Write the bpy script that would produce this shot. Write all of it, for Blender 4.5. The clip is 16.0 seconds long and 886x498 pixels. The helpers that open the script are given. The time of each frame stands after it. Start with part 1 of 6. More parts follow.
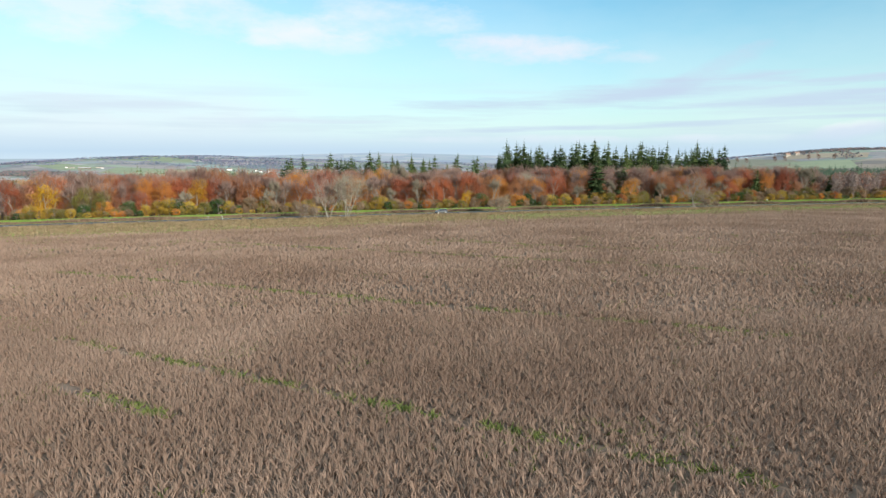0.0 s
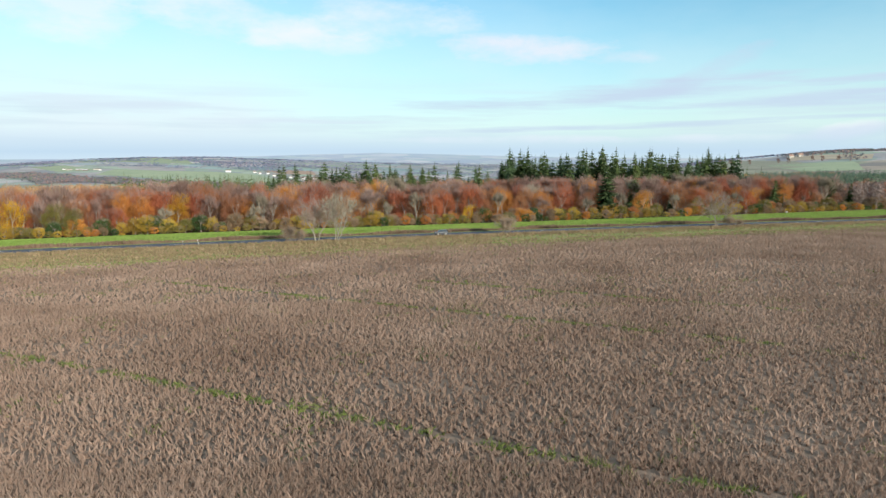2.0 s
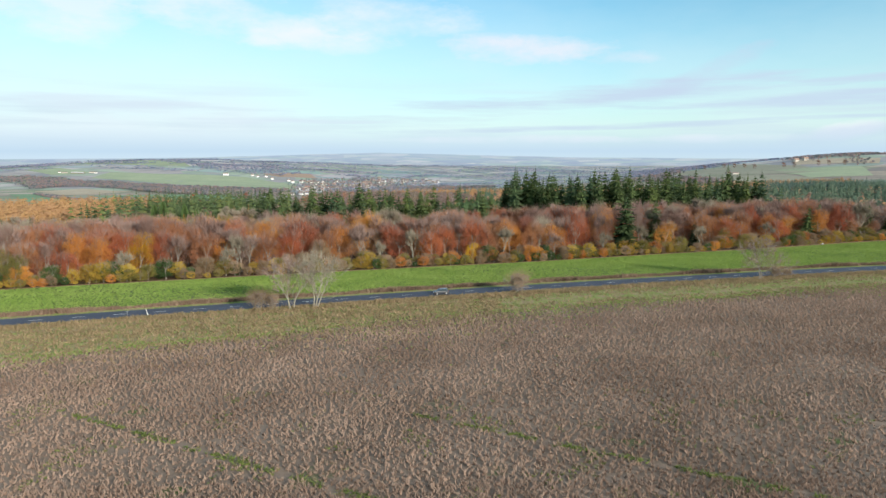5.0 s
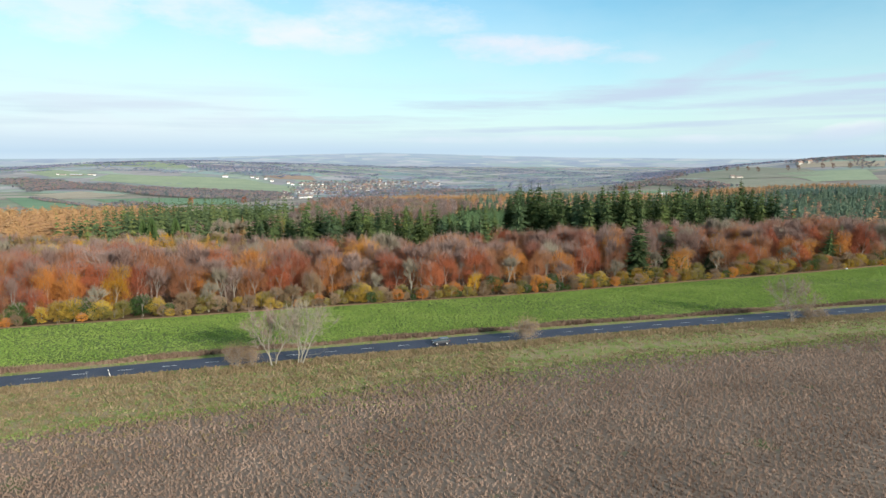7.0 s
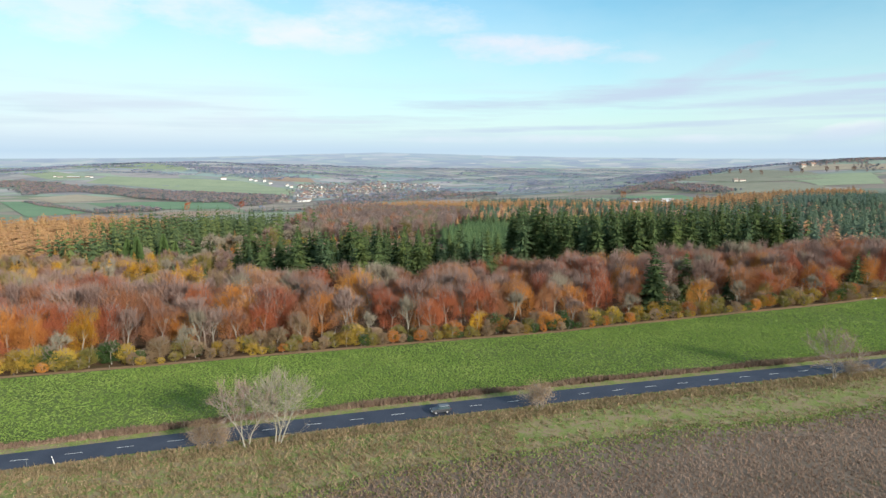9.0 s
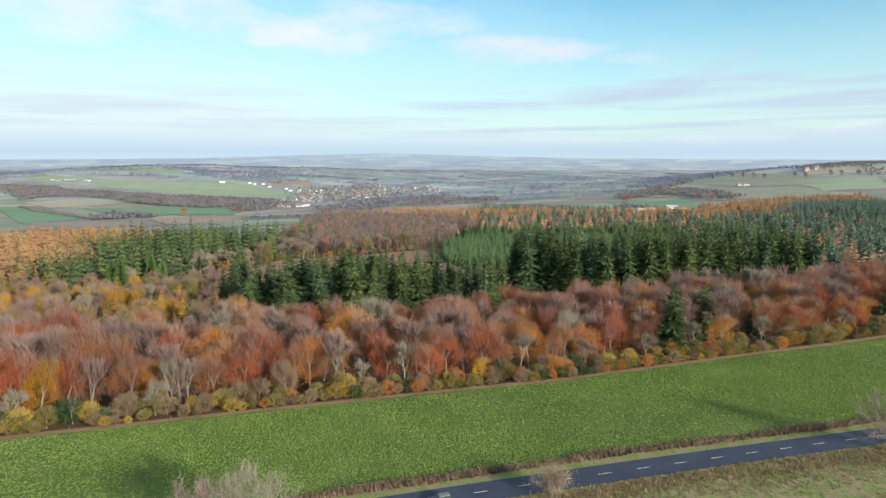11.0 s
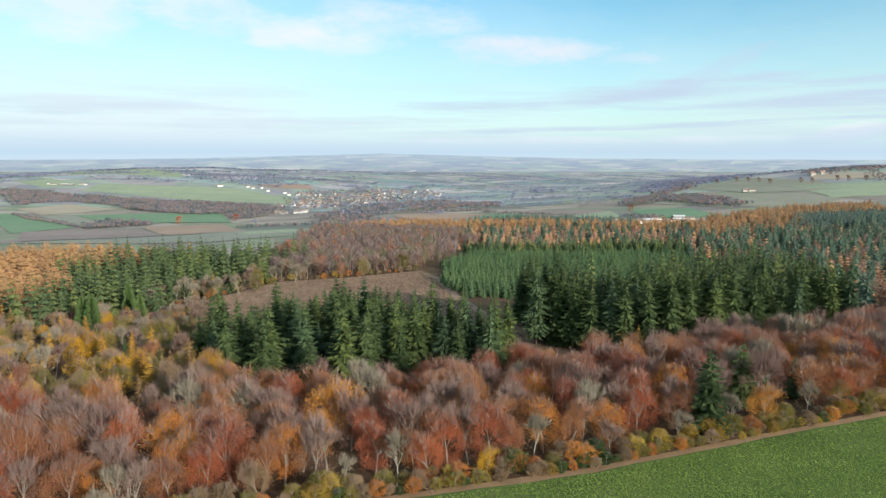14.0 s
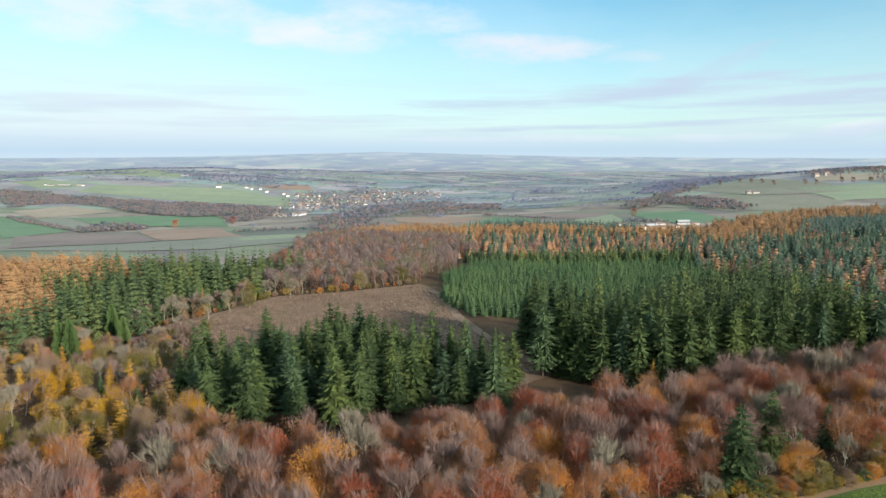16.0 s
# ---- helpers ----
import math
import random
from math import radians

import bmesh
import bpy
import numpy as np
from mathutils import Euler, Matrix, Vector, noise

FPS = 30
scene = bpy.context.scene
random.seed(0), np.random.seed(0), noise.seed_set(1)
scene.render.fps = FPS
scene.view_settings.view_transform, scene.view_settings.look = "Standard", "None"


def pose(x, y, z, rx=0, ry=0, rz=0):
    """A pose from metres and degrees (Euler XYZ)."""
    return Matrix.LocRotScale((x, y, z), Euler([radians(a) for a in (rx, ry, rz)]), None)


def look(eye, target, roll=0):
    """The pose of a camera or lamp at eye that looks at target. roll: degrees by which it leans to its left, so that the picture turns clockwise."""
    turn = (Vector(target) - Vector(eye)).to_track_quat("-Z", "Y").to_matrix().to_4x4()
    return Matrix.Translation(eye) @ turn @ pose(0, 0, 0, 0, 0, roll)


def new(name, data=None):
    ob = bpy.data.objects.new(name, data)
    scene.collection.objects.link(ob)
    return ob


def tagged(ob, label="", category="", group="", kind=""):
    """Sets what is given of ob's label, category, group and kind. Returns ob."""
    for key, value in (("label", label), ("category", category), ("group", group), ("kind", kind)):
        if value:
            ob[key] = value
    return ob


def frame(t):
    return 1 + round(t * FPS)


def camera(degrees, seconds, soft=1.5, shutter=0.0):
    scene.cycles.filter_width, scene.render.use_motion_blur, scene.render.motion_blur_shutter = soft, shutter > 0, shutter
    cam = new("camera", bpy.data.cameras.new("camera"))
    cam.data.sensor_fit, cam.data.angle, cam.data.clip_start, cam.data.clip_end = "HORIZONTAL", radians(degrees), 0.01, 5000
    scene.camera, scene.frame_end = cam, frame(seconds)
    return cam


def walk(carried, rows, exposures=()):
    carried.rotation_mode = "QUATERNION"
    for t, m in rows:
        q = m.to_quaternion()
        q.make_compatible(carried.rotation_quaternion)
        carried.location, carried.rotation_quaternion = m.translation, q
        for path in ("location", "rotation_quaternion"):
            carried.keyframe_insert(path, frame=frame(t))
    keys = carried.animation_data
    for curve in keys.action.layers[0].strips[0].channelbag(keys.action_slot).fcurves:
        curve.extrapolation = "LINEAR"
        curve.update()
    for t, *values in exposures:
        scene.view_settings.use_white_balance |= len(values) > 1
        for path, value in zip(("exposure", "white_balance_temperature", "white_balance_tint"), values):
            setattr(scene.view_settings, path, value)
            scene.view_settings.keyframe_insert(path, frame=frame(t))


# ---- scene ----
FOV, METRES, EYE, TILT = 70.0, 165.0, 21.9, -8.68
RISE = 1.872  # the climb and the small turns, for this lens
cam = camera(FOV, 16.0, soft=1.4)
ROWS = [
    (0.0, 0.0, 0.0, 0.0, -0.0, 0.0, 0.0),
    (0.5, 0.0, 0.0307, 0.0052, 0.0, 0.01, 0.01),
    (1.0, 0.0, 0.0612, 0.0113, 0.0, 0.01, 0.03),
    (1.5, -0.0001, 0.0911, 0.0183, 0.0, 0.01, 0.05),
    (2.0, 0.0, 0.1223, 0.0261, 0.01, 0.01, 0.04),
    (2.5, -0.0001, 0.1548, 0.0351, 0.0, 0.01, 0.05),
    (3.0, -0.0002, 0.1884, 0.0445, 0.0, 0.01, 0.05),
    (3.5, -0.0001, 0.223, 0.0541, 0.01, 0.01, 0.04),
    (4.0, -0.0, 0.2576, 0.0637, 0.0, 0.01, 0.02),
    (6.5, 0.0008, 0.3939, 0.109, 0.05, 0.0, -0.02),
    (7.0, 0.0007, 0.4223, 0.1184, 0.05, 0.01, -0.04),
    (7.5, 0.0007, 0.4513, 0.1279, 0.05, 0.0, -0.04),
    (8.0, 0.0008, 0.4806, 0.1378, 0.05, -0.0, -0.05),
    (8.5, 0.0008, 0.5105, 0.1477, 0.05, 0.0, -0.05),
    (9.0, 0.0007, 0.5399, 0.1578, 0.05, 0.0, -0.05),
    (11.5, 0.0009, 0.6871, 0.2057, 0.07, 0.05, -0.05),
    (12.0, 0.0009, 0.7166, 0.2152, 0.08, 0.06, -0.06),
    (12.5, 0.0008, 0.7465, 0.2252, 0.08, 0.07, -0.06),
    (13.0, 0.0009, 0.7769, 0.235, 0.08, 0.08, -0.05),
    (13.5, 0.0011, 0.8077, 0.2452, 0.09, 0.07, -0.05),
    (14.0, 0.0012, 0.8378, 0.2553, 0.09, 0.05, -0.05),
    (14.5, 0.0012, 0.8674, 0.2653, 0.09, 0.02, -0.04),
    (15.0, 0.0013, 0.8972, 0.2753, 0.09, 0.0, -0.05),
    (15.5, 0.0012, 0.9254, 0.2848, 0.09, -0.02, -0.06),
    (16.0, 0.0013, 0.9548, 0.2945, 0.1, -0.03, -0.05),
]
walk(cam, [(t, pose(0, 0, EYE, TILT, 0, 0) @ pose(METRES * x, METRES * y, METRES * RISE * z, 90 + RISE * pitch, roll, RISE * yaw))
           for t, x, y, z, yaw, pitch, roll in ROWS])

# ---- daylight: low hazy autumn sun from behind, to the right; thin cloud ----
SUN_ELEVATION, SUN_AZIMUTH = radians(18), math.atan2(0.69, -0.72)
sun = new("sun", bpy.data.lights.new("sun", "SUN"))
sun.data.energy, sun.data.angle, sun.data.color = 5.0, radians(3), (1.0, 0.905, 0.79)
toward = Vector((math.sin(SUN_AZIMUTH) * math.cos(SUN_ELEVATION), math.cos(SUN_AZIMUTH) * math.cos(SUN_ELEVATION), math.sin(SUN_ELEVATION)))
sun.matrix_world = look(toward * 300, (0, 0, 0))

world = bpy.data.worlds.new("sky")
scene.world = world
world.use_nodes = True


class Graph:
    """Short hand for node trees."""

    def __init__(self, tree):
        self.tree = tree
        tree.nodes.clear()

    def add(self, kind, inputs=()):
        n = self.tree.nodes.new(kind)
        for k, v in dict(inputs).items():
            if isinstance(v, bpy.types.NodeSocket):
                self.tree.links.new(v, n.inputs[k])
            else:
                n.inputs[k].default_value = v
        return n

    def math(self, op, a, b=0.0, clamp=False):
        n = self.add("ShaderNodeMath", {0: a, 1: b})
        n.operation, n.use_clamp = op, clamp
        return n.outputs[0]

    def ramp(self, fac, stops):
        n = self.add("ShaderNodeValToRGB", {0: fac})
        e = n.color_ramp.elements
        while len(e) < len(stops):
            e.new(0.5)
        for el, (p, c) in zip(e, stops):
            el.position, el.color = p, (*c, 1)
        return n.outputs[0]

    def mix(self, fac, a, b, blend="MIX"):
        n = self.add("ShaderNodeMix")
        n.data_type, n.blend_type = "RGBA", blend
        for i, v in ((0, fac), (6, a), (7, b)):
            if isinstance(v, bpy.types.NodeSocket):
                self.tree.links.new(v, n.inputs[i])
            else:
                n.inputs[i].default_value = (*v, 1) if isinstance(v, tuple) else v
        return n.outputs[2]

    def noise(self, vector, scale, detail=4.0, rough=0.55):
        return self.add("ShaderNodeTexNoise", {"Vector": vector, "Scale": scale, "Detail": detail, "Roughness": rough}).outputs[0]

    def scaled(self, vector, s):
        return self.add("ShaderNodeMapping", {"Vector": vector, "Scale": s}).outputs[0]


def build_sky():
    g = Graph(world.node_tree)
    way = g.add("ShaderNodeTexCoord").outputs["Generated"]
    split = g.add("ShaderNodeSeparateXYZ", {0: way})
    up = split.outputs[2]
    sky = g.add("ShaderNodeTexSky")
    sky.sky_type, sky.sun_disc, sky.sun_elevation, sky.sun_rotation = "NISHITA", False, SUN_ELEVATION, SUN_AZIMUTH
    sky.air_density, sky.dust_density, sky.ozone_density, sky.altitude = 1.0, 0.6, 1.0, 150
    blue = g.mix(1.0, sky.outputs[0], SKY_TINT, "MULTIPLY")
    # veil of thin high cloud, thicker towards the horizon
    veil = g.noise(g.scaled(way, (1.3, 1.3, 3.5)), 2.2, 5, 0.6)
    veil = g.math("MULTIPLY", g.math("SUBTRACT", veil, 0.30), 1.5, True)
    low = g.math("SUBTRACT", 1.0, g.math("MULTIPLY", up, 4.4), True)
    leftward = g.math("MULTIPLY", g.math("SUBTRACT", 0.25, split.outputs[0]), 0.6, True)
    # more veil added overhead, above the visible sky, to brighten the land
    overhead = g.math("MULTIPLY", g.math("SUBTRACT", up, 0.26), 3.0, True)
    cover = g.math("ADD", g.math("MULTIPLY", veil, 0.35), g.math("MULTIPLY", low, 0.72), True)
    cover = g.math("ADD", cover, g.math("ADD", g.math("MULTIPLY", leftward, 0.5), g.math("MULTIPLY", overhead, 0.38)), True)
    c = g.mix(cover, blue, (7.5, 8.8, 9.4))
    flat = g.math("DIVIDE", split.outputs[0], g.math("MAXIMUM", split.outputs[1], 0.05))
    # streaks of flat grey cloud low down
    streak = g.noise(g.scaled(way, (2.0, 2.0, 34.0)), 1.7, 5, 0.55)
    band = g.math("MULTIPLY", g.math("SUBTRACT", streak, 0.47), 6.0, True)
    level = g.math("SUBTRACT", 1.0, g.math("ABSOLUTE", g.math("MULTIPLY", g.math("SUBTRACT", up, 0.055), 16.0)), True)
    c = g.mix(g.math("MULTIPLY", g.math("MULTIPLY", band, level), 0.6), c, (6.0, 7.3, 8.4))
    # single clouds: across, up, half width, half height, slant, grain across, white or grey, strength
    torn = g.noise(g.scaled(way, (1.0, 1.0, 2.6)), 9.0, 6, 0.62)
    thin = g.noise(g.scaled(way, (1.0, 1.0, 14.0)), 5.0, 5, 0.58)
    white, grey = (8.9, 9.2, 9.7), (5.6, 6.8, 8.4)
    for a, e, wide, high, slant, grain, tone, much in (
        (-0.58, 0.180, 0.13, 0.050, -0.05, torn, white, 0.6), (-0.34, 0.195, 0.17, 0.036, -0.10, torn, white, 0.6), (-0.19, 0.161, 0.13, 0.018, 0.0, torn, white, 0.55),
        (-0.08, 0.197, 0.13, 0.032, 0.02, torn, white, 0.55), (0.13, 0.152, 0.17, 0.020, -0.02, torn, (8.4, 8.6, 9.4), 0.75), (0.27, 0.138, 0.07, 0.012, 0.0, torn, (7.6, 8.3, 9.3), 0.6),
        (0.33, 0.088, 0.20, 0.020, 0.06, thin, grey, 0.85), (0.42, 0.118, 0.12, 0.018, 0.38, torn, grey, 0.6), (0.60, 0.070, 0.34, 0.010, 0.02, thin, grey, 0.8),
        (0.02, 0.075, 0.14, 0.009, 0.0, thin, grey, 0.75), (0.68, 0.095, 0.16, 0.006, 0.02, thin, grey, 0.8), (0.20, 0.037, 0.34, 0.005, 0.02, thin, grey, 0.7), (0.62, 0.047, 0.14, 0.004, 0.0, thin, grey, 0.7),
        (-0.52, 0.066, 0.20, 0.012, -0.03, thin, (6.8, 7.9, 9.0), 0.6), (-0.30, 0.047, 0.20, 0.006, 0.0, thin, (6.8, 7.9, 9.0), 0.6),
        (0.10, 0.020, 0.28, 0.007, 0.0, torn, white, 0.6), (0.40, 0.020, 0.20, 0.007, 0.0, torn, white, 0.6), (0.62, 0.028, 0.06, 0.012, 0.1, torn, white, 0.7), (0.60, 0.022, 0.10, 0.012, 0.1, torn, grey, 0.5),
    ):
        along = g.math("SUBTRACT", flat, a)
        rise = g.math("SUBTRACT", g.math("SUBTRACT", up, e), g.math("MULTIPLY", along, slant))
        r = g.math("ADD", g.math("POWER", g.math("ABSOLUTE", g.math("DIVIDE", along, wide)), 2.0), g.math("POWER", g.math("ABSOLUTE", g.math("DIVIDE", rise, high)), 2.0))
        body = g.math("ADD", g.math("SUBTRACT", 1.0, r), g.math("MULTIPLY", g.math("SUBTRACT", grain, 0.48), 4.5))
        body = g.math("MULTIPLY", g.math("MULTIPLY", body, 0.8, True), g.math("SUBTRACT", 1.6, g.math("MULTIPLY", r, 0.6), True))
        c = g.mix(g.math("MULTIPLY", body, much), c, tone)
    # a pale blue bank of haze on the horizon, and far country painted under it
    haze = g.math("SUBTRACT", 1.0, g.math("MULTIPLY", g.math("ABSOLUTE", g.math("SUBTRACT", up, 0.002)), 30.0), True)
    c = g.mix(g.math("MULTIPLY", haze, 0.9), c, (5.2, 6.9, 8.5))
    swell = g.noise(g.scaled(way, (1.0, 0.0, 0.0)), 6.0, 4, 0.5)
    hill = g.math("SUBTRACT", 1.0, g.math("ABSOLUTE", g.math("MULTIPLY", g.math("ADD", flat, 0.10), 3.0)), True)
    top = g.math("ADD", g.math("MULTIPLY", hill, 0.008), g.math("ADD", g.math("MULTIPLY", swell, 0.004), -0.0095))
    land = g.math("MULTIPLY", g.math("SUBTRACT", top, up), 700.0, True)
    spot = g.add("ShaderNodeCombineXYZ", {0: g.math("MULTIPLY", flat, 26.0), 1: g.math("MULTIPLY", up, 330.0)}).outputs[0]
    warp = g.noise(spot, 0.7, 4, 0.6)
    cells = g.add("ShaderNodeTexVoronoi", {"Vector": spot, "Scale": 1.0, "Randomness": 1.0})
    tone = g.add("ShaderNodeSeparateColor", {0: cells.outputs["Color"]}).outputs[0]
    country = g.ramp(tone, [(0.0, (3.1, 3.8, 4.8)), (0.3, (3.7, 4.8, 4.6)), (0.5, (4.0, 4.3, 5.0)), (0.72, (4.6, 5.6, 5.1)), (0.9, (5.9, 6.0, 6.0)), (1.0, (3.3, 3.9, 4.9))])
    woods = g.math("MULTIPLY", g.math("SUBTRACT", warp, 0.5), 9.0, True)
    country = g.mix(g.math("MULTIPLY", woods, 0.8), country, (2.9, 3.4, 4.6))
    # haze painted over this land: its colours fade to blue towards the horizon
    land_haze = g.math("MULTIPLY", g.math("ADD", up, 0.034), 30.0, True)
    country = g.mix(g.math("MULTIPLY", land_haze, 0.6), country, (4.8, 6.3, 7.9))
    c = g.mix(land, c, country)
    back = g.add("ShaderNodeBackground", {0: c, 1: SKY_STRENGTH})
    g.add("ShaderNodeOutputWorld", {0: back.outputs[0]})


SKY_TINT, SKY_STRENGTH = (0.92, 1.66, 1.80), 0.074
build_sky()
scene.view_settings.exposure = 0.5
# ---- the lie of the land ----
def smooth_profile(pts, width):
    """A rounded curve through (position, height) pairs."""
    a = np.arange(pts[0][0], pts[-1][0] + 1, 2.0)
    z = np.interp(a, [p[0] for p in pts], [p[1] for p in pts])
    n = int(width / 2) | 1
    z = np.convolve(np.pad(z, n // 2, mode="edge"), np.ones(n) / n, mode="valid")
    return a, z


# height across the road, from behind the camera down through the wood
SLOPE = smooth_profile([(-5600, 14), (-900, 13), (-400, 11.5), (-240, 8.9), (-150, 5.15), (-130, 4.4), (-95, 2.9), (-60, 1.45), (-30, 0.2), (-18, 0.0), (-6, 0.0), (8, -0.1), (25, -1.0),
                        (75, -5.2), (180, -10), (280, -17), (380, -22), (470, -25), (700, -31), (980, -42), (1130, -52), (1380, -62),
                        (1780, -82), (2280, -98), (2800, -98), (3400, -88), (4000, -72), (4450, -66), (6500, -66)], 12)


def road_y(x):
    """The road's centre line."""
    x = np.clip(x, -420, 420)
    return 229.4 + 0.287 * x - 0.0002 * x * x


def height(x, y):
    x, y = np.asarray(x, float), np.asarray(y, float)
    d = (y - road_y(x)) * 0.96
    z = np.interp(d, *SLOPE)

    def bump(cx, cy, sx, sy, h):
        return h * np.exp(-0.5 * ((x - cx) / sx) ** 2 - 0.5 * ((y - cy) / sy) ** 2)

    z = z + bump(-750, 1300, 330, 320, -14) + bump(-1500, 3300, 750, 700, 86) + bump(1600, 2450, 620, 600, 118)
    z = z + bump(650, 1750, 260, 240, 14) + bump(-100, 3900, 900, 500, 22) + bump(300, 1230, 160, 140, 5)
    far = np.clip((y - 420) / 600, 0, 1)
    z = z + far * (2.5 * np.sin(x / 160 + 1) * np.sin(y / 210) + 1.2 * np.sin(x / 63 + y / 90))
    return z
# ---- materials ----
def surface(g, colour, rough=0.9, bump=None, strength=0.3, distance=0.05, through_light=0.0, spec=0.2, metal=0.0):
    """Ends a material: a Principled surface, a little of the light passing through where it is thin."""
    ins = {"Base Color": colour, "Roughness": rough, "Specular IOR Level": spec, "Metallic": metal}
    if bump is not None:
        ins["Normal"] = g.add("ShaderNodeBump", {"Height": bump, "Strength": strength, "Distance": distance}).outputs[0]
    s = g.add("ShaderNodeBsdfPrincipled", ins).outputs[0]
    if through_light:
        t = g.add("ShaderNodeBsdfTranslucent", {0: colour}).outputs[0]
        s = g.add("ShaderNodeMixShader", {0: through_light, 1: s, 2: t}).outputs[0]
    g.add("ShaderNodeOutputMaterial", {0: s})


def material(name):
    m = bpy.data.materials.new(name)
    m.use_nodes = True
    return m, Graph(m.node_tree)


def foliage(name, stops, by="object", share=0.5, thin=0.25, rough=0.85):
    """Leaves, twigs or blades: one colour family, varied from plant to plant and from leaf to leaf."""
    m, g = material(name)
    leaf = g.add("ShaderNodeNewGeometry").outputs["Random Per Island"]
    if by == "object":
        plant = g.add("ShaderNodeObjectInfo").outputs["Random"]
    elif by == "tint":
        given = g.add("ShaderNodeAttribute")
        given.attribute_name = "tint"
        plant = given.outputs["Fac"]
    else:
        pos = g.add("ShaderNodeNewGeometry").outputs["Position"]
        plant = g.math("MULTIPLY", g.math("SUBTRACT", g.noise(pos, by, 3), 0.25), 2.0, True)
    f = g.math("ADD", g.math("MULTIPLY", plant, 1 - share), g.math("MULTIPLY", leaf, share))
    surface(g, g.ramp(f, stops), rough, through_light=thin, spec=0.15)
    return m


def plain(name, a, b, scale=3.0, rough=0.7, fine=40.0, bump=0.2, metal=0.0, spec=0.3):
    """Paint, metal, render or wood: two shades over a coarse and a fine grain."""
    m, g = material(name)
    pos = g.add("ShaderNodeTexCoord").outputs["Object"]
    n = g.math("ADD", g.math("MULTIPLY", g.noise(pos, scale), 0.6), g.math("MULTIPLY", g.noise(pos, fine), 0.4))
    surface(g, g.ramp(n, [(0.3, a), (0.7, b)]), rough, n, bump, 0.01, spec=spec, metal=metal)
    return m


def land(name, stops, coarse, fine, patch=None, rough=0.95, grain=None, bump=0.5):
    """Open ground seen from the air: drifts of colour, finer mottling and, where given, patches of another growth."""
    m, g = material(name)
    pos = g.add("ShaderNodeNewGeometry").outputs["Position"]
    a = g.noise(pos, coarse, 4)
    b = g.noise(pos if grain is None else g.scaled(pos, grain), fine, 5, 0.65)
    f = g.math("ADD", g.math("MULTIPLY", a, 0.5), g.math("MULTIPLY", b, 0.5))
    c = g.ramp(f, stops)
    if patch:
        scale, at, colour = patch
        w = g.math("MULTIPLY", g.math("SUBTRACT", g.noise(pos, scale, 5, 0.6), at), 9.0, True)
        c = g.mix(w, c, colour)
    surface(g, c, rough, b, bump, 0.15, spec=0.1)
    return m


M_SOIL = land("dry_field_soil", [(0.35, (0.140, 0.104, 0.080)), (0.5, (0.192, 0.145, 0.112)), (0.68, (0.240, 0.186, 0.150))], 0.06, 2.2, (0.11, 0.62, (0.089, 0.128, 0.038)))
M_LITTER = land("leaf_litter", [(0.35, (0.053, 0.036, 0.024)), (0.5, (0.098, 0.063, 0.039)), (0.68, (0.165, 0.105, 0.060))], 0.05, 1.2, (0.05, 0.62, (0.075, 0.083, 0.030)))


def country(name, stops, rough_colour, much):
    """Open lowland: a patchwork of fields, with rough ground mottled over it."""
    m, g = material(name)
    pos = g.add("ShaderNodeNewGeometry").outputs["Position"]
    cells = g.add("ShaderNodeTexVoronoi", {"Vector": g.scaled(pos, (1.0, 1.5, 0.0)), "Scale": 0.0065, "Randomness": 0.85})
    tone = g.add("ShaderNodeSeparateColor", {0: cells.outputs["Color"]}).outputs[0]
    c = g.ramp(tone, stops)
    rough = g.math("MULTIPLY", g.math("SUBTRACT", g.noise(pos, 0.012, 5, 0.65), 0.47), 5.0, True)
    c = g.mix(g.math("MULTIPLY", rough, much), c, rough_colour)
    surface(g, c, 0.95, spec=0.1)
    return m


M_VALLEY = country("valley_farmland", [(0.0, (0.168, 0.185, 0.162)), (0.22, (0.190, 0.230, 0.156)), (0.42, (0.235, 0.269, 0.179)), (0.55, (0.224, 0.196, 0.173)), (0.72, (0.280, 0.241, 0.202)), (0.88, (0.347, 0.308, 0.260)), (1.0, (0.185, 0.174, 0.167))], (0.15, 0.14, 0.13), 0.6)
# beyond the valley: distance haze mixed into the field colours, paler and bluer
M_COUNTRY_HAZED = country("far_lowland_hazed", [(0.0, (0.212, 0.227, 0.258)), (0.22, (0.249, 0.308, 0.246)), (0.42, (0.296, 0.351, 0.280)), (0.55, (0.265, 0.254, 0.269)), (0.72, (0.318, 0.297, 0.292)), (0.88, (0.407, 0.394, 0.378)), (1.0, (0.212, 0.221, 0.246))], (0.185, 0.180, 0.195), 0.6)
M_VERGE = land("verge_grass", [(0.35, (0.115, 0.142, 0.047)), (0.5, (0.176, 0.209, 0.068)), (0.66, (0.257, 0.236, 0.101))], 0.12, 1.8, (0.3, 0.45, (0.250, 0.195, 0.120)))
M_TRACK = land("bare_earth_track", [(0.35, (0.208, 0.136, 0.080)), (0.6, (0.320, 0.208, 0.120)), (0.75, (0.208, 0.224, 0.088))], 0.15, 1.5)
M_GREEN = land("leafy_crop_ground", [(0.35, (0.069, 0.094, 0.030)), (0.5, (0.101, 0.136, 0.041)), (0.68, (0.144, 0.161, 0.057))], 0.05, 1.3)
M_CLEARING = land("felled_clearing", [(0.33, (0.14, 0.095, 0.068)), (0.5, (0.22, 0.155, 0.11)), (0.66, (0.30, 0.22, 0.16))], 0.035, 0.5, (0.03, 0.6, (0.13, 0.12, 0.06)), grain=(0.35, 1.4, 1.0))
M_BARK = plain("grey_bark", (0.17, 0.148, 0.125), (0.36, 0.32, 0.27), 1.2, 0.95, 9.0)
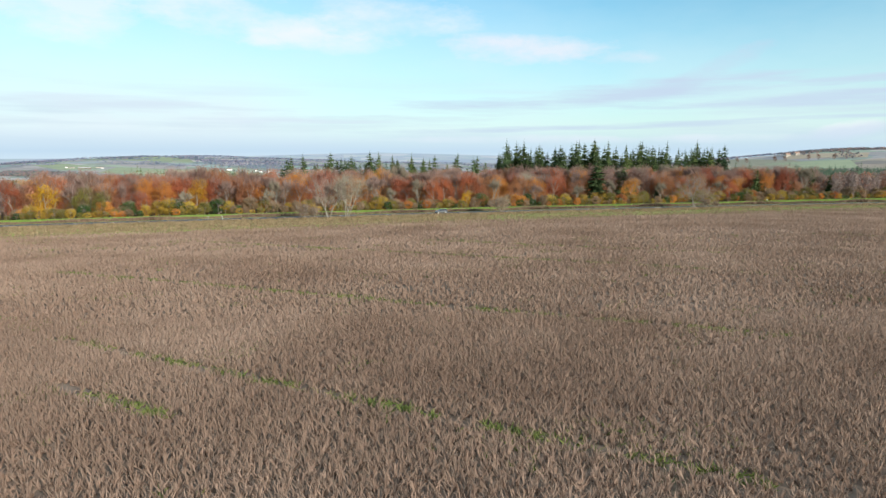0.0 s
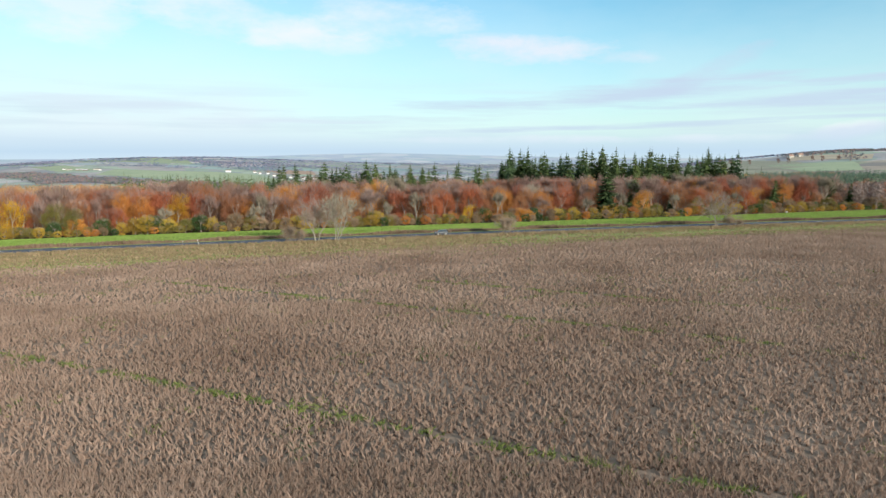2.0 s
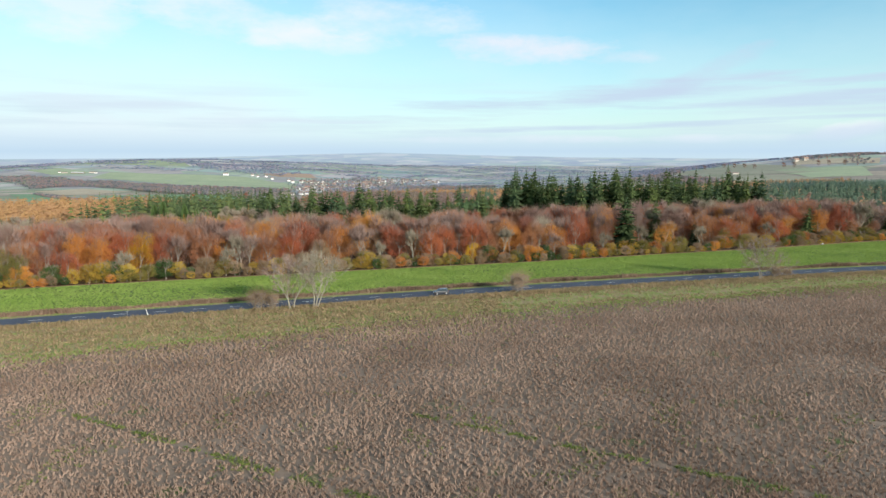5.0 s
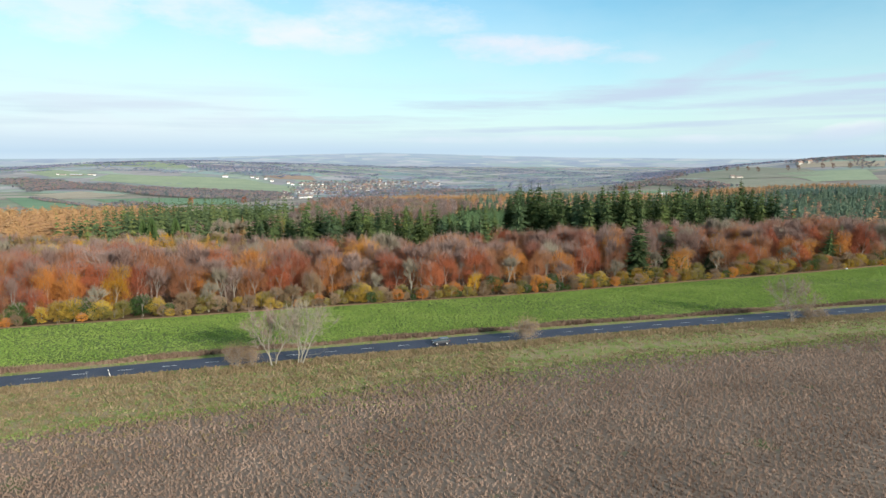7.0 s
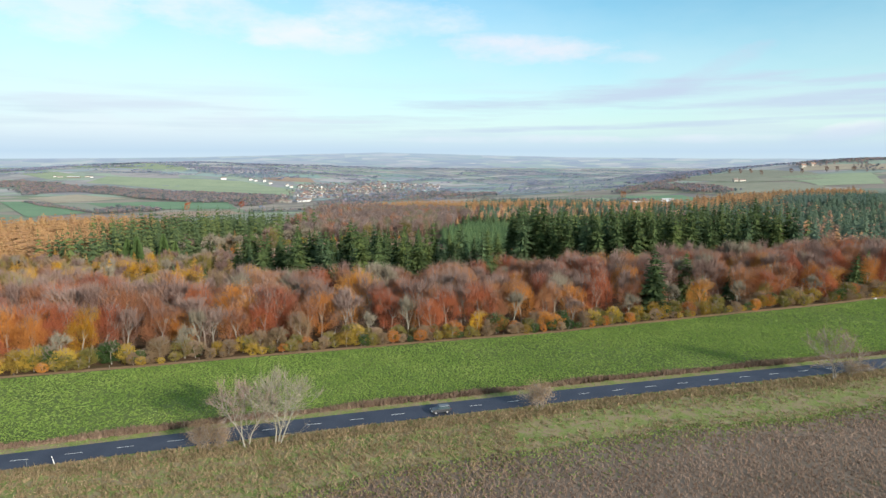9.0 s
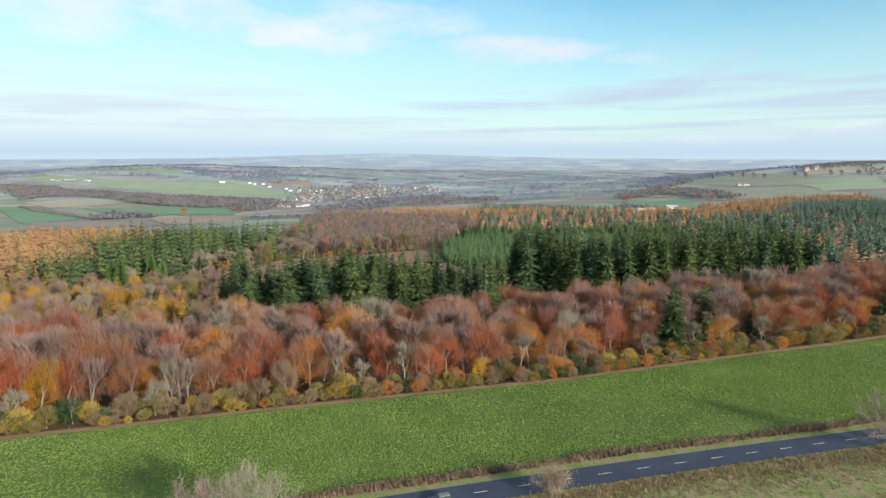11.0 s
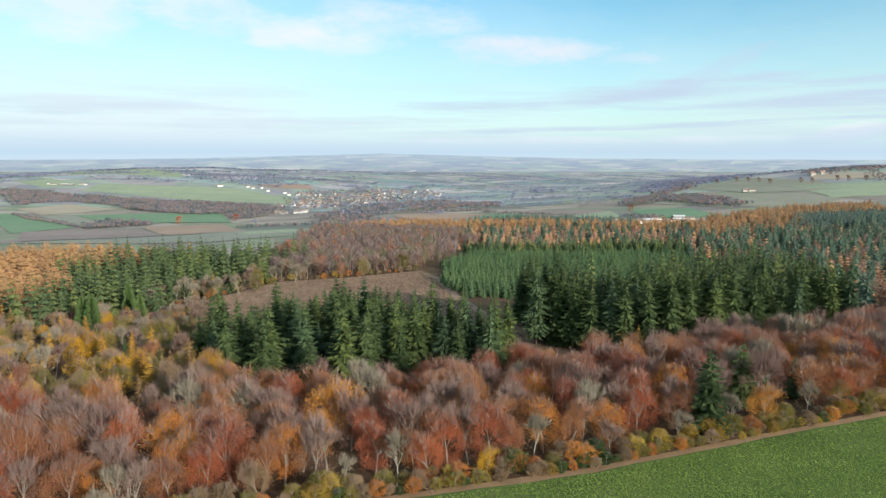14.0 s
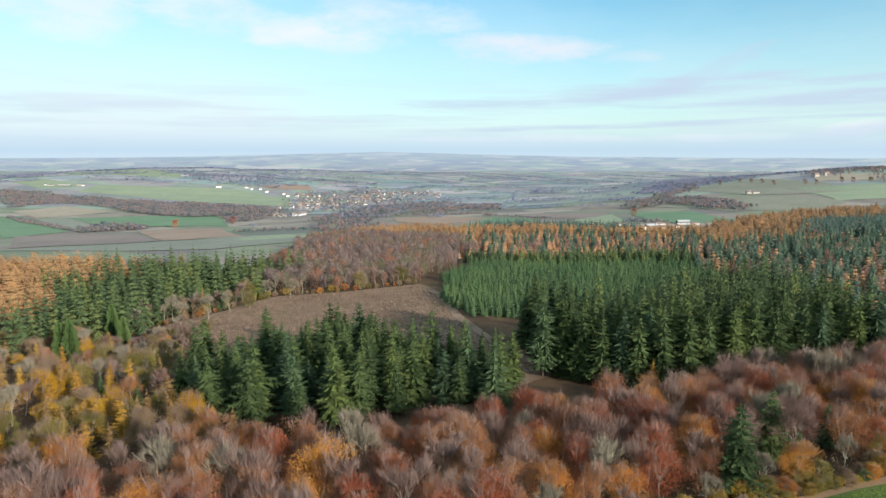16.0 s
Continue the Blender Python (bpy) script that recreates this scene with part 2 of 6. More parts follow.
M_PALEBARK = plain("pale_bark", (0.19, 0.173, 0.135), (0.35, 0.325, 0.262), 1.2, 0.95, 9.0)
M_FIRBARK = plain("fir_bark", (0.07, 0.05, 0.04), (0.15, 0.11, 0.085), 1.2, 0.95, 9.0)

M_TWIG = foliage("grey_twigs", [(0.0, (0.159, 0.101, 0.085)), (0.5, (0.220, 0.149, 0.127)), (1.0, (0.329, 0.244, 0.212))], thin=0.0)
M_PALETWIG = foliage("pale_twigs", [(0.0, (0.18, 0.15, 0.115)), (0.5, (0.24, 0.205, 0.155)), (1.0, (0.30, 0.265, 0.20))], thin=0.0)
LEAF = {
    "mauve": foliage("last_brown_leaves", [(0.0, (0.194, 0.104, 0.081)), (0.4, (0.233, 0.140, 0.113)), (0.7, (0.213, 0.155, 0.117)), (1.0, (0.292, 0.158, 0.104))], share=0.25),
    "russet": foliage("russet_leaves", [(0.0, (0.237, 0.101, 0.059)), (0.5, (0.320, 0.140, 0.071)), (1.0, (0.392, 0.188, 0.089))], share=0.25),
    "copper": foliage("copper_red_leaves", [(0.0, (0.255, 0.081, 0.049)), (0.5, (0.357, 0.110, 0.056)), (1.0, (0.440, 0.157, 0.068))], share=0.25),
    "orange": foliage("orange_leaves", [(0.0, (0.354, 0.137, 0.044)), (0.5, (0.483, 0.198, 0.052)), (1.0, (0.579, 0.279, 0.062))], share=0.25),
    "gold": foliage("golden_leaves", [(0.0, (0.329, 0.164, 0.023)), (0.5, (0.506, 0.278, 0.028)), (1.0, (0.658, 0.405, 0.037))], share=0.25),
    "yellow": foliage("yellow_shrub_leaves", [(0.0, (0.243, 0.162, 0.039)), (0.5, (0.405, 0.273, 0.050)), (1.0, (0.528, 0.385, 0.070))], share=0.25),
    "olive": foliage("olive_leaves", [(0.0, (0.120, 0.116, 0.035)), (0.5, (0.210, 0.183, 0.051)), (1.0, (0.309, 0.244, 0.069))], share=0.25),
    "tan": foliage("tan_leaves", [(0.0, (0.186, 0.132, 0.079)), (0.5, (0.273, 0.190, 0.113)), (1.0, (0.350, 0.253, 0.159))], share=0.25),
    "pale": foliage("sparse_pale_leaves", [(0.0, (0.265, 0.218, 0.138)), (0.5, (0.345, 0.293, 0.184)), (1.0, (0.414, 0.356, 0.218))], share=0.25),
    "green": foliage("ivy_green_leaves", [(0.0, (0.034, 0.069, 0.025)), (0.5, (0.063, 0.109, 0.034)), (1.0, (0.103, 0.149, 0.046))], share=0.25),
}
FIR = {
    "fir": foliage("dark_fir_needles", [(0.0, (0.044, 0.070, 0.029)), (0.5, (0.072, 0.106, 0.039)), (1.0, (0.117, 0.151, 0.045))], thin=0.22, share=0.35),
    "spruce": foliage("blue_green_needles", [(0.0, (0.039, 0.069, 0.036)), (0.5, (0.062, 0.101, 0.050)), (1.0, (0.093, 0.138, 0.060))], thin=0.22, share=0.35),
    "cypress": foliage("bright_green_needles", [(0.0, (0.048, 0.082, 0.028)), (0.5, (0.072, 0.118, 0.037)), (1.0, (0.104, 0.152, 0.049))], thin=0.22, share=0.35),
    "larch": foliage("golden_larch_needles", [(0.0, (0.220, 0.114, 0.030)), (0.5, (0.317, 0.176, 0.035)), (1.0, (0.405, 0.246, 0.045))], thin=0.2, share=0.35),
    "brownlarch": foliage("brown_larch_needles", [(0.0, (0.16, 0.10, 0.045)), (0.5, (0.23, 0.145, 0.06)), (1.0, (0.30, 0.20, 0.08))], thin=0.2, share=0.35),
}
W_BROAD = foliage("mixed_bare_woodland", [(0.0, (0.178, 0.133, 0.123)), (0.25, (0.227, 0.168, 0.152)), (0.5, (0.257, 0.199, 0.178)), (0.64, (0.262, 0.194, 0.157)), (0.77, (0.325, 0.152, 0.100)), (0.82, (0.357, 0.152, 0.080)), (0.86, (0.220, 0.188, 0.131)), (1.0, (0.167, 0.162, 0.095))], "tint", 0.07)
W_FIR = foliage("fir_woodland", [(0.0, (0.052, 0.081, 0.040)), (0.5, (0.085, 0.121, 0.053)), (0.85, (0.124, 0.157, 0.056)), (1.0, (0.176, 0.185, 0.051))], "tint", 0.25, 0.22)
# far firs: paler and bluer than the near ones, haze put into the needle colour
W_FIRFAR_HAZED = foliage("far_fir_woodland_hazed", [(0.0, (0.058, 0.088, 0.078)), (0.5, (0.079, 0.118, 0.098)), (1.0, (0.114, 0.152, 0.112))], "tint", 0.4, 0.1)
W_YOUNG = foliage("young_spruce_plantation", [(0.0, (0.045, 0.081, 0.038)), (0.5, (0.069, 0.117, 0.051)), (1.0, (0.101, 0.152, 0.059))], "tint", 0.3, 0.1)
W_LARCH = foliage("larch_woodland", [(0.0, (0.243, 0.149, 0.090)), (0.35, (0.342, 0.196, 0.105)), (0.65, (0.407, 0.243, 0.109)), (0.85, (0.243, 0.168, 0.113)), (1.0, (0.114, 0.130, 0.075))], "tint", 0.12)
W_MIX = foliage("mixed_woodland", [(0.0, (0.068, 0.109, 0.084)), (0.3, (0.104, 0.149, 0.099)), (0.4, (0.146, 0.190, 0.111)), (0.43, (0.440, 0.261, 0.151)), (0.67, (0.587, 0.345, 0.175)), (0.7, (0.281, 0.208, 0.181)), (0.88, (0.330, 0.214, 0.163)), (1.0, (0.404, 0.179, 0.111))], "tint", 0.15)
# far and valley trees: haze put into the colours, half translucent to flatten shading
W_FAR_HAZED = foliage("far_trees_hazed", [(0.0, (0.130, 0.176, 0.220)), (0.3, (0.245, 0.276, 0.380)), (0.55, (0.305, 0.309, 0.410)), (0.8, (0.382, 0.326, 0.390)), (1.0, (0.275, 0.335, 0.360))], "tint", 0.08, 0.5)
W_VALLEY_HAZED = foliage("valley_trees_hazed", [(0.0, (0.117, 0.167, 0.166)), (0.25, (0.219, 0.219, 0.235)), (0.5, (0.290, 0.252, 0.273)), (0.75, (0.376, 0.252, 0.235)), (0.9, (0.313, 0.277, 0.254)), (1.0, (0.235, 0.277, 0.196))], "tint", 0.08, 0.5)
M_DRYCROP = foliage("dead_crop_stalks", [(0.0, (0.177, 0.116, 0.084)), (0.35, (0.259, 0.178, 0.134)), (0.6, (0.315, 0.224, 0.170)), (0.8, (0.360, 0.259, 0.200)), (1.0, (0.417, 0.309, 0.243))], 0.05, 0.3, 0.25)
M_WEED = foliage("green_weeds", [(0.0, (0.091, 0.116, 0.035)), (0.5, (0.152, 0.193, 0.054)), (1.0, (0.243, 0.251, 0.089))], 0.2, 0.6)
M_LEAFCROP = foliage("green_crop_leaves", [(0.0, (0.114, 0.194, 0.039)), (0.4, (0.181, 0.274, 0.058)), (0.75, (0.255, 0.343, 0.084)), (1.0, (0.347, 0.402, 0.129))], 0.06, 0.6, 0.3)
M_TALLGRASS = foliage("dry_tall_grass", [(0.0, (0.126, 0.111, 0.055)), (0.4, (0.241, 0.183, 0.104)), (0.75, (0.367, 0.269, 0.160)), (1.0, (0.482, 0.380, 0.249))], 0.25, 0.55)
M_GRASS = foliage("green_grass_blades", [(0.0, (0.134, 0.186, 0.055)), (0.5, (0.215, 0.276, 0.083)), (0.8, (0.296, 0.338, 0.117)), (1.0, (0.403, 0.352, 0.186))], 0.2, 0.55)
M_HEDGE = foliage("brown_hedge_twigs", [(0.0, (0.101, 0.065, 0.049)), (0.45, (0.176, 0.119, 0.084)), (0.8, (0.257, 0.182, 0.128)), (1.0, (0.203, 0.189, 0.081))], 0.15, 0.5, 0.0)
M_BRUSH = foliage("clearing_brushwood", [(0.0, (0.13, 0.08, 0.06)), (0.5, (0.24, 0.165, 0.12)), (1.0, (0.37, 0.28, 0.20))], 0.1, 0.6)

M_ASPHALT = land("worn_asphalt", [(0.35, (0.034, 0.040, 0.060)), (0.5, (0.044, 0.051, 0.074)), (0.68, (0.060, 0.068, 0.092))], 0.2, 6.0, rough=0.55, bump=0.15)
M_PAINT = plain("worn_road_paint", (0.5, 0.5, 0.48), (0.78, 0.78, 0.75), 4.0, 0.7)
# ---- mesh helpers ----
def mesh(name, verts, faces, mats, slots=None, tint=None, smooth=False):
    """A mesh of triangles (or quads) from arrays; tint: a value a vertex; slots: a material number a face."""
    verts, faces = np.asarray(verts, np.float32).reshape(-1, 3), np.asarray(faces, np.int32)
    me = bpy.data.meshes.new(name)
    k = faces.shape[1]
    me.vertices.add(len(verts))
    me.vertices.foreach_set("co", verts.ravel())
    me.loops.add(faces.size)
    me.loops.foreach_set("vertex_index", faces.ravel())
    me.polygons.add(len(faces))
    me.polygons.foreach_set("loop_start", np.arange(0, faces.size, k, dtype=np.int32))
    for m in mats:
        me.materials.append(m)
    if slots is not None:
        me.polygons.foreach_set("material_index", np.asarray(slots, np.int32))
    me.polygons.foreach_set("use_smooth", np.full(len(faces), smooth))
    if tint is not None:
        me.attributes.new("tint", "FLOAT", "POINT").data.foreach_set("value", np.asarray(tint, np.float32))
    me.update(calc_edges=True)
    return me


def part(name, data, parent, label=""):
    """ONE mesh object under a thing or a part. data: a mesh, or a bmesh with its material."""
    if isinstance(data, tuple):
        bm, m = data
        data = bpy.data.meshes.new(name)
        bm.to_mesh(data)
        bm.free()
        data.materials.append(m)
    ob = new(name, data)
    ob.parent = parent
    return tagged(ob, label)


def triangles(centre, size, rng, flat=0.0):
    """A random triangle at each centre. size: metres, one or one a centre; flat: 0 any way, 1 lying."""
    n = len(centre)
    a = rng.normal(size=(n, 3, 3))
    a[:, :, 2] *= 1 - flat
    a -= a.mean(1, keepdims=True)
    a /= np.linalg.norm(a, axis=2, keepdims=True) + 1e-9
    a *= (np.broadcast_to(size, (n,)) * 0.62)[:, None, None] * rng.uniform(0.6, 1.25, (n, 3, 1))
    return (centre[:, None, :] + a).reshape(-1, 3)


def blades(base, tip, width, rng):
    """A thin triangle from each base to its tip."""
    n = len(base)
    side = np.cross(tip - base, rng.normal(size=(n, 3)))
    side /= np.linalg.norm(side, axis=1, keepdims=True) + 1e-9
    side *= (np.broadcast_to(width, (n,)) * 0.5)[:, None]
    return np.stack([base - side, base + side, tip], 1).reshape(-1, 3)


def soup(verts):
    return np.arange(len(verts), dtype=np.int32).reshape(-1, 3)


def tube(p0, p1, r0, r1, sides):
    """A tapered limb: vertices and triangles."""
    p0, p1 = np.asarray(p0, float), np.asarray(p1, float)
    d = (p1 - p0) / (np.linalg.norm(p1 - p0) + 1e-9)
    u = np.cross(d, (0.31, 0.17, 0.93) if abs(d[2]) < 0.9 else (1, 0, 0))
    u /= np.linalg.norm(u)
    v = np.cross(d, u)
    ang = np.arange(sides) * 2 * np.pi / sides
    ring = np.cos(ang)[:, None] * u + np.sin(ang)[:, None] * v
    V = np.concatenate([p0 + ring * r0, p1 + ring * r1])
    i = np.arange(sides)
    j = (i + 1) % sides
    F = np.concatenate([np.stack([i, j, j + sides], 1), np.stack([i, j + sides, i + sides], 1)])
    return V, F


def join(pieces):
    V, F, n = [], [], 0
    for v, f in pieces:
        V.append(v)
        F.append(f + n)
        n += len(v)
    return np.concatenate(V), np.concatenate(F)


def inside(poly, x, y):
    """Which of the points lie within the outline."""
    hit = np.zeros(np.shape(x), bool)
    for (x0, y0), (x1, y1) in zip(poly, poly[1:] + poly[:1]):
        cross = (y0 > y) != (y1 > y)
        with np.errstate(divide="ignore", invalid="ignore"):
            hit ^= cross & (x < (x1 - x0) * (y - y0) / (y1 - y0) + x0)
    return hit


def spread(poly, gap, rng, jitter=0.42, ragged=0.0):
    """Jittered places about gap metres apart within the outline."""
    xs, ys = [p[0] for p in poly], [p[1] for p in poly]
    gx, gy = np.meshgrid(np.arange(min(xs), max(xs), gap), np.arange(min(ys), max(ys), gap * 0.87))
    gx = gx + (np.arange(gx.shape[0]) % 2)[:, None] * gap / 2
    gx, gy = gx + rng.uniform(-jitter, jitter, gx.shape) * gap, gy + rng.uniform(-jitter, jitter, gy.shape) * gap
    loose = ragged * gap
    keep = inside(poly, gx + loose * np.sin(gy / 19 + gx / 41) + rng.normal(size=gx.shape) * loose * 0.5, gy + loose * np.sin(gx / 23 + gy / 37) + rng.normal(size=gx.shape) * loose * 0.5)
    return gx[keep], gy[keep]


# ---- the ground: one sheet to the horizon ----
def stretched(a, b, near, step, grow):
    """Grid lines, close together round near and ever wider apart towards a and b."""
    out = [near]
    for end, sign in ((b, 1), (a, -1)):
        p, s = near, step
        while sign * (end - p) > 0:
            p += sign * s
            s *= grow
            out.append(p)
    return np.array(sorted(out))


def build_ground():
    xs, ys = stretched(-5400, 5400, 0, 5.0, 1.038), stretched(-5400, 5350, 240, 3.0, 1.033)
    X, Y = np.meshgrid(xs, ys)
    Z = height(X, Y)
    V = np.stack([X, Y, Z], -1).reshape(-1, 3)
    nx = len(xs)
    i = (np.arange(len(ys) - 1)[:, None] * nx + np.arange(nx - 1)).ravel()
    F = np.stack([i, i + 1, i + nx + 1, i + nx], 1)
    c = V[F].mean(1)
    slot = np.where(c[:, 1] < road_y(c[:, 0]), 0, 1)
    slot[(c[:, 1] > 1080) | (c[:, 0] < -200) & (c[:, 1] > 770) | (np.abs(c[:, 0]) > 900) & (c[:, 1] > 240)] = 2
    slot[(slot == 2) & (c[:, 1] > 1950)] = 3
    ob = new("ground", mesh("ground", V, F, [M_SOIL, M_LITTER, M_VALLEY, M_COUNTRY_HAZED], slot, smooth=True))
    tagged(ob, "rolling farmland and woodland ground reaching the horizon", "ground", kind="structure")


def strip(name, near, far, x0, x1, step, mat, lift, across=6):
    """A band of ground that follows two lines y = near(x), far(x)."""
    xs = np.arange(x0, x1 + step, step)
    t = np.linspace(0, 1, across + 1)
    X = np.repeat(xs[None], across + 1, 0)
    Y = near(xs)[None] * (1 - t[:, None]) + far(xs)[None] * t[:, None]
    V = np.stack([X, Y, height(X, Y) + lift], -1).reshape(-1, 3)
    n = len(xs)
    i = (np.arange(across)[:, None] * n + np.arange(n - 1)).ravel()
    return new(name, mesh(name, V, np.stack([i, i + 1, i + n + 1, i + n], 1), [mat], smooth=True))


def edge_y(x):
    """The foot of the wood."""
    return np.interp(x, [-420, -200, -121, -89, -50, 0, 39, 97, 161, 195, 242, 330, 480], [190, 238, 261.4, 270, 281.5, 295.5, 306, 328.5, 352, 367, 384, 412, 455])


def belt_y(x):
    """The back of the belt of beeches."""
    return np.interp(x, [-420, -200, -123, -75, -15, 33, 77, 117, 188, 300, 480], [300, 318, 335, 343, 355, 373, 388, 410, 432, 490, 560])


def wavy(x, seed, size, length):
    return size * (np.sin(x / length + seed) + 0.6 * np.sin(x / (0.37 * length) + 2.3 * seed) + 0.35 * np.sin(x / (0.13 * length) + 4.1 * seed))


def verge_wide(x):
    """Width of rough grass between the road's middle and the dead crop."""
    return np.interp(x, [-200, -70, -30, 0, 40, 85, 113, 200], [33, 32, 29, 27, 25.5, 24.5, 24, 24]) - wavy(x, 1.0, 1.3, 23)


build_ground()
tagged(strip("verge", lambda x: road_y(x) - verge_wide(x) + 1.5, lambda x: road_y(x) - 3.2, -420, 420, 3, M_VERGE, 0.06), "rough grass verge between the dead crop and the road", "verge", kind="structure")
tagged(strip("verge", lambda x: road_y(x) + 3.2, lambda x: road_y(x) + 9, -420, 420, 3, M_VERGE, 0.06), "short mown grass verge below the hedge", "verge", kind="structure")
tagged(strip("field", lambda x: road_y(x) + 8.6, lambda x: edge_y(x) - 1.7 + wavy(x, 2.0, 0.3, 9), -420, 420, 4, M_GREEN, 0.12, 16), "field of bright green leafy crop beside the road", "field", kind="structure")
tagged(strip("track", lambda x: edge_y(x) - 3.2 + wavy(x, 2.0, 0.3, 9), lambda x: edge_y(x) + 1.5, -420, 420, 3, M_TRACK, 0.09, 3), "bare earth margin along the foot of the wood", "track", kind="structure")
road = tagged(strip("road", lambda x: road_y(x) - 3.65, lambda x: road_y(x) + 3.65, -420, 420, 3, M_ASPHALT, 0.14, 4), "blue-grey worn asphalt country road with broken centre line", "road", kind="structure")


def road_marks():
    """Marks 3 m long every 9 m along the centre."""
    x, k = -300.0, 0
    while x < 320:
        slope = 0.287 - 0.0004 * x
        run = 1 / math.sqrt(1 + slope * slope)
        a, b = x, x + 3.0 * run
        V = []
        for px in (a, b):
            py = road_y(px)
            for s in (-0.06, 0.06):
                for up in (0.145, 0.155):
                    V.append((px - s * slope * run, py + s * run, float(height(px, py)) + up))
        F = [(0, 2, 6, 4), (1, 5, 7, 3), (0, 4, 5, 1), (2, 3, 7, 6), (0, 1, 3, 2), (4, 6, 7, 5)]
        part("centre_mark", mesh("centre_mark", V, F, [M_PAINT]), road, "white painted mark")
        x += 9.0 * run


road_marks()


def patch(name, outline, mat, label, lift=0.5, step=12.0):
    """A field of its own on the land: a fan of rings from its middle out to its outline, laid on the slope."""
    pts = []
    for (x0, y0), (x1, y1) in zip(outline, outline[1:] + outline[:1]):
        n = max(2, int(math.hypot(x1 - x0, y1 - y0) / step))
        pts += [(x0 + (x1 - x0) * i / n, y0 + (y1 - y0) * i / n) for i in range(n)]
    pts = np.array(pts)
    mid = pts.mean(0)
    rings = np.linspace(0.004, 1, 11)
    P = np.concatenate([mid + (pts - mid) * r for r in rings])
    V = np.column_stack([P, height(P[:, 0], P[:, 1]) + lift])
    n = len(pts)
    i, j = np.arange(n), (np.arange(n) + 1) % n
    F = np.concatenate([np.stack([r * n + i, r * n + j, (r + 1) * n + j, (r + 1) * n + i], 1) for r in range(len(rings) - 1)])
    me = mesh(name, V, F, [mat], smooth=True)
    ob = tagged(new(name, me), label, name.replace("_", " "), kind="structure")
    return ob
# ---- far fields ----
def field_mat(name, a, b, c, grain=None):
    return land(name, [(0.36, a), (0.5, b), (0.66, c)], 0.012, 0.09, grain=grain, bump=0.1)


F_GREEN = field_mat("winter_cereal", (0.13, 0.21, 0.13), (0.15, 0.235, 0.145), (0.18, 0.26, 0.16))
F_PASTURE = field_mat("pale_pasture", (0.225, 0.27, 0.185), (0.26, 0.305, 0.205), (0.30, 0.335, 0.225))
F_BARE = field_mat("bare_plough", (0.21, 0.175, 0.16), (0.24, 0.20, 0.18), (0.27, 0.225, 0.20))
F_ORANGE = field_mat("red_plough", (0.28, 0.205, 0.16), (0.32, 0.235, 0.18), (0.36, 0.27, 0.21))
F_STUBBLE = field_mat("straw_stubble", (0.31, 0.265, 0.20), (0.35, 0.30, 0.23), (0.40, 0.345, 0.26))
F_GREY = field_mat("grey_green_fallow", (0.20, 0.215, 0.175), (0.23, 0.24, 0.195), (0.26, 0.265, 0.215))
F_HILL = field_mat("hill_pasture", (0.20, 0.205, 0.165), (0.235, 0.235, 0.18), (0.275, 0.265, 0.21))

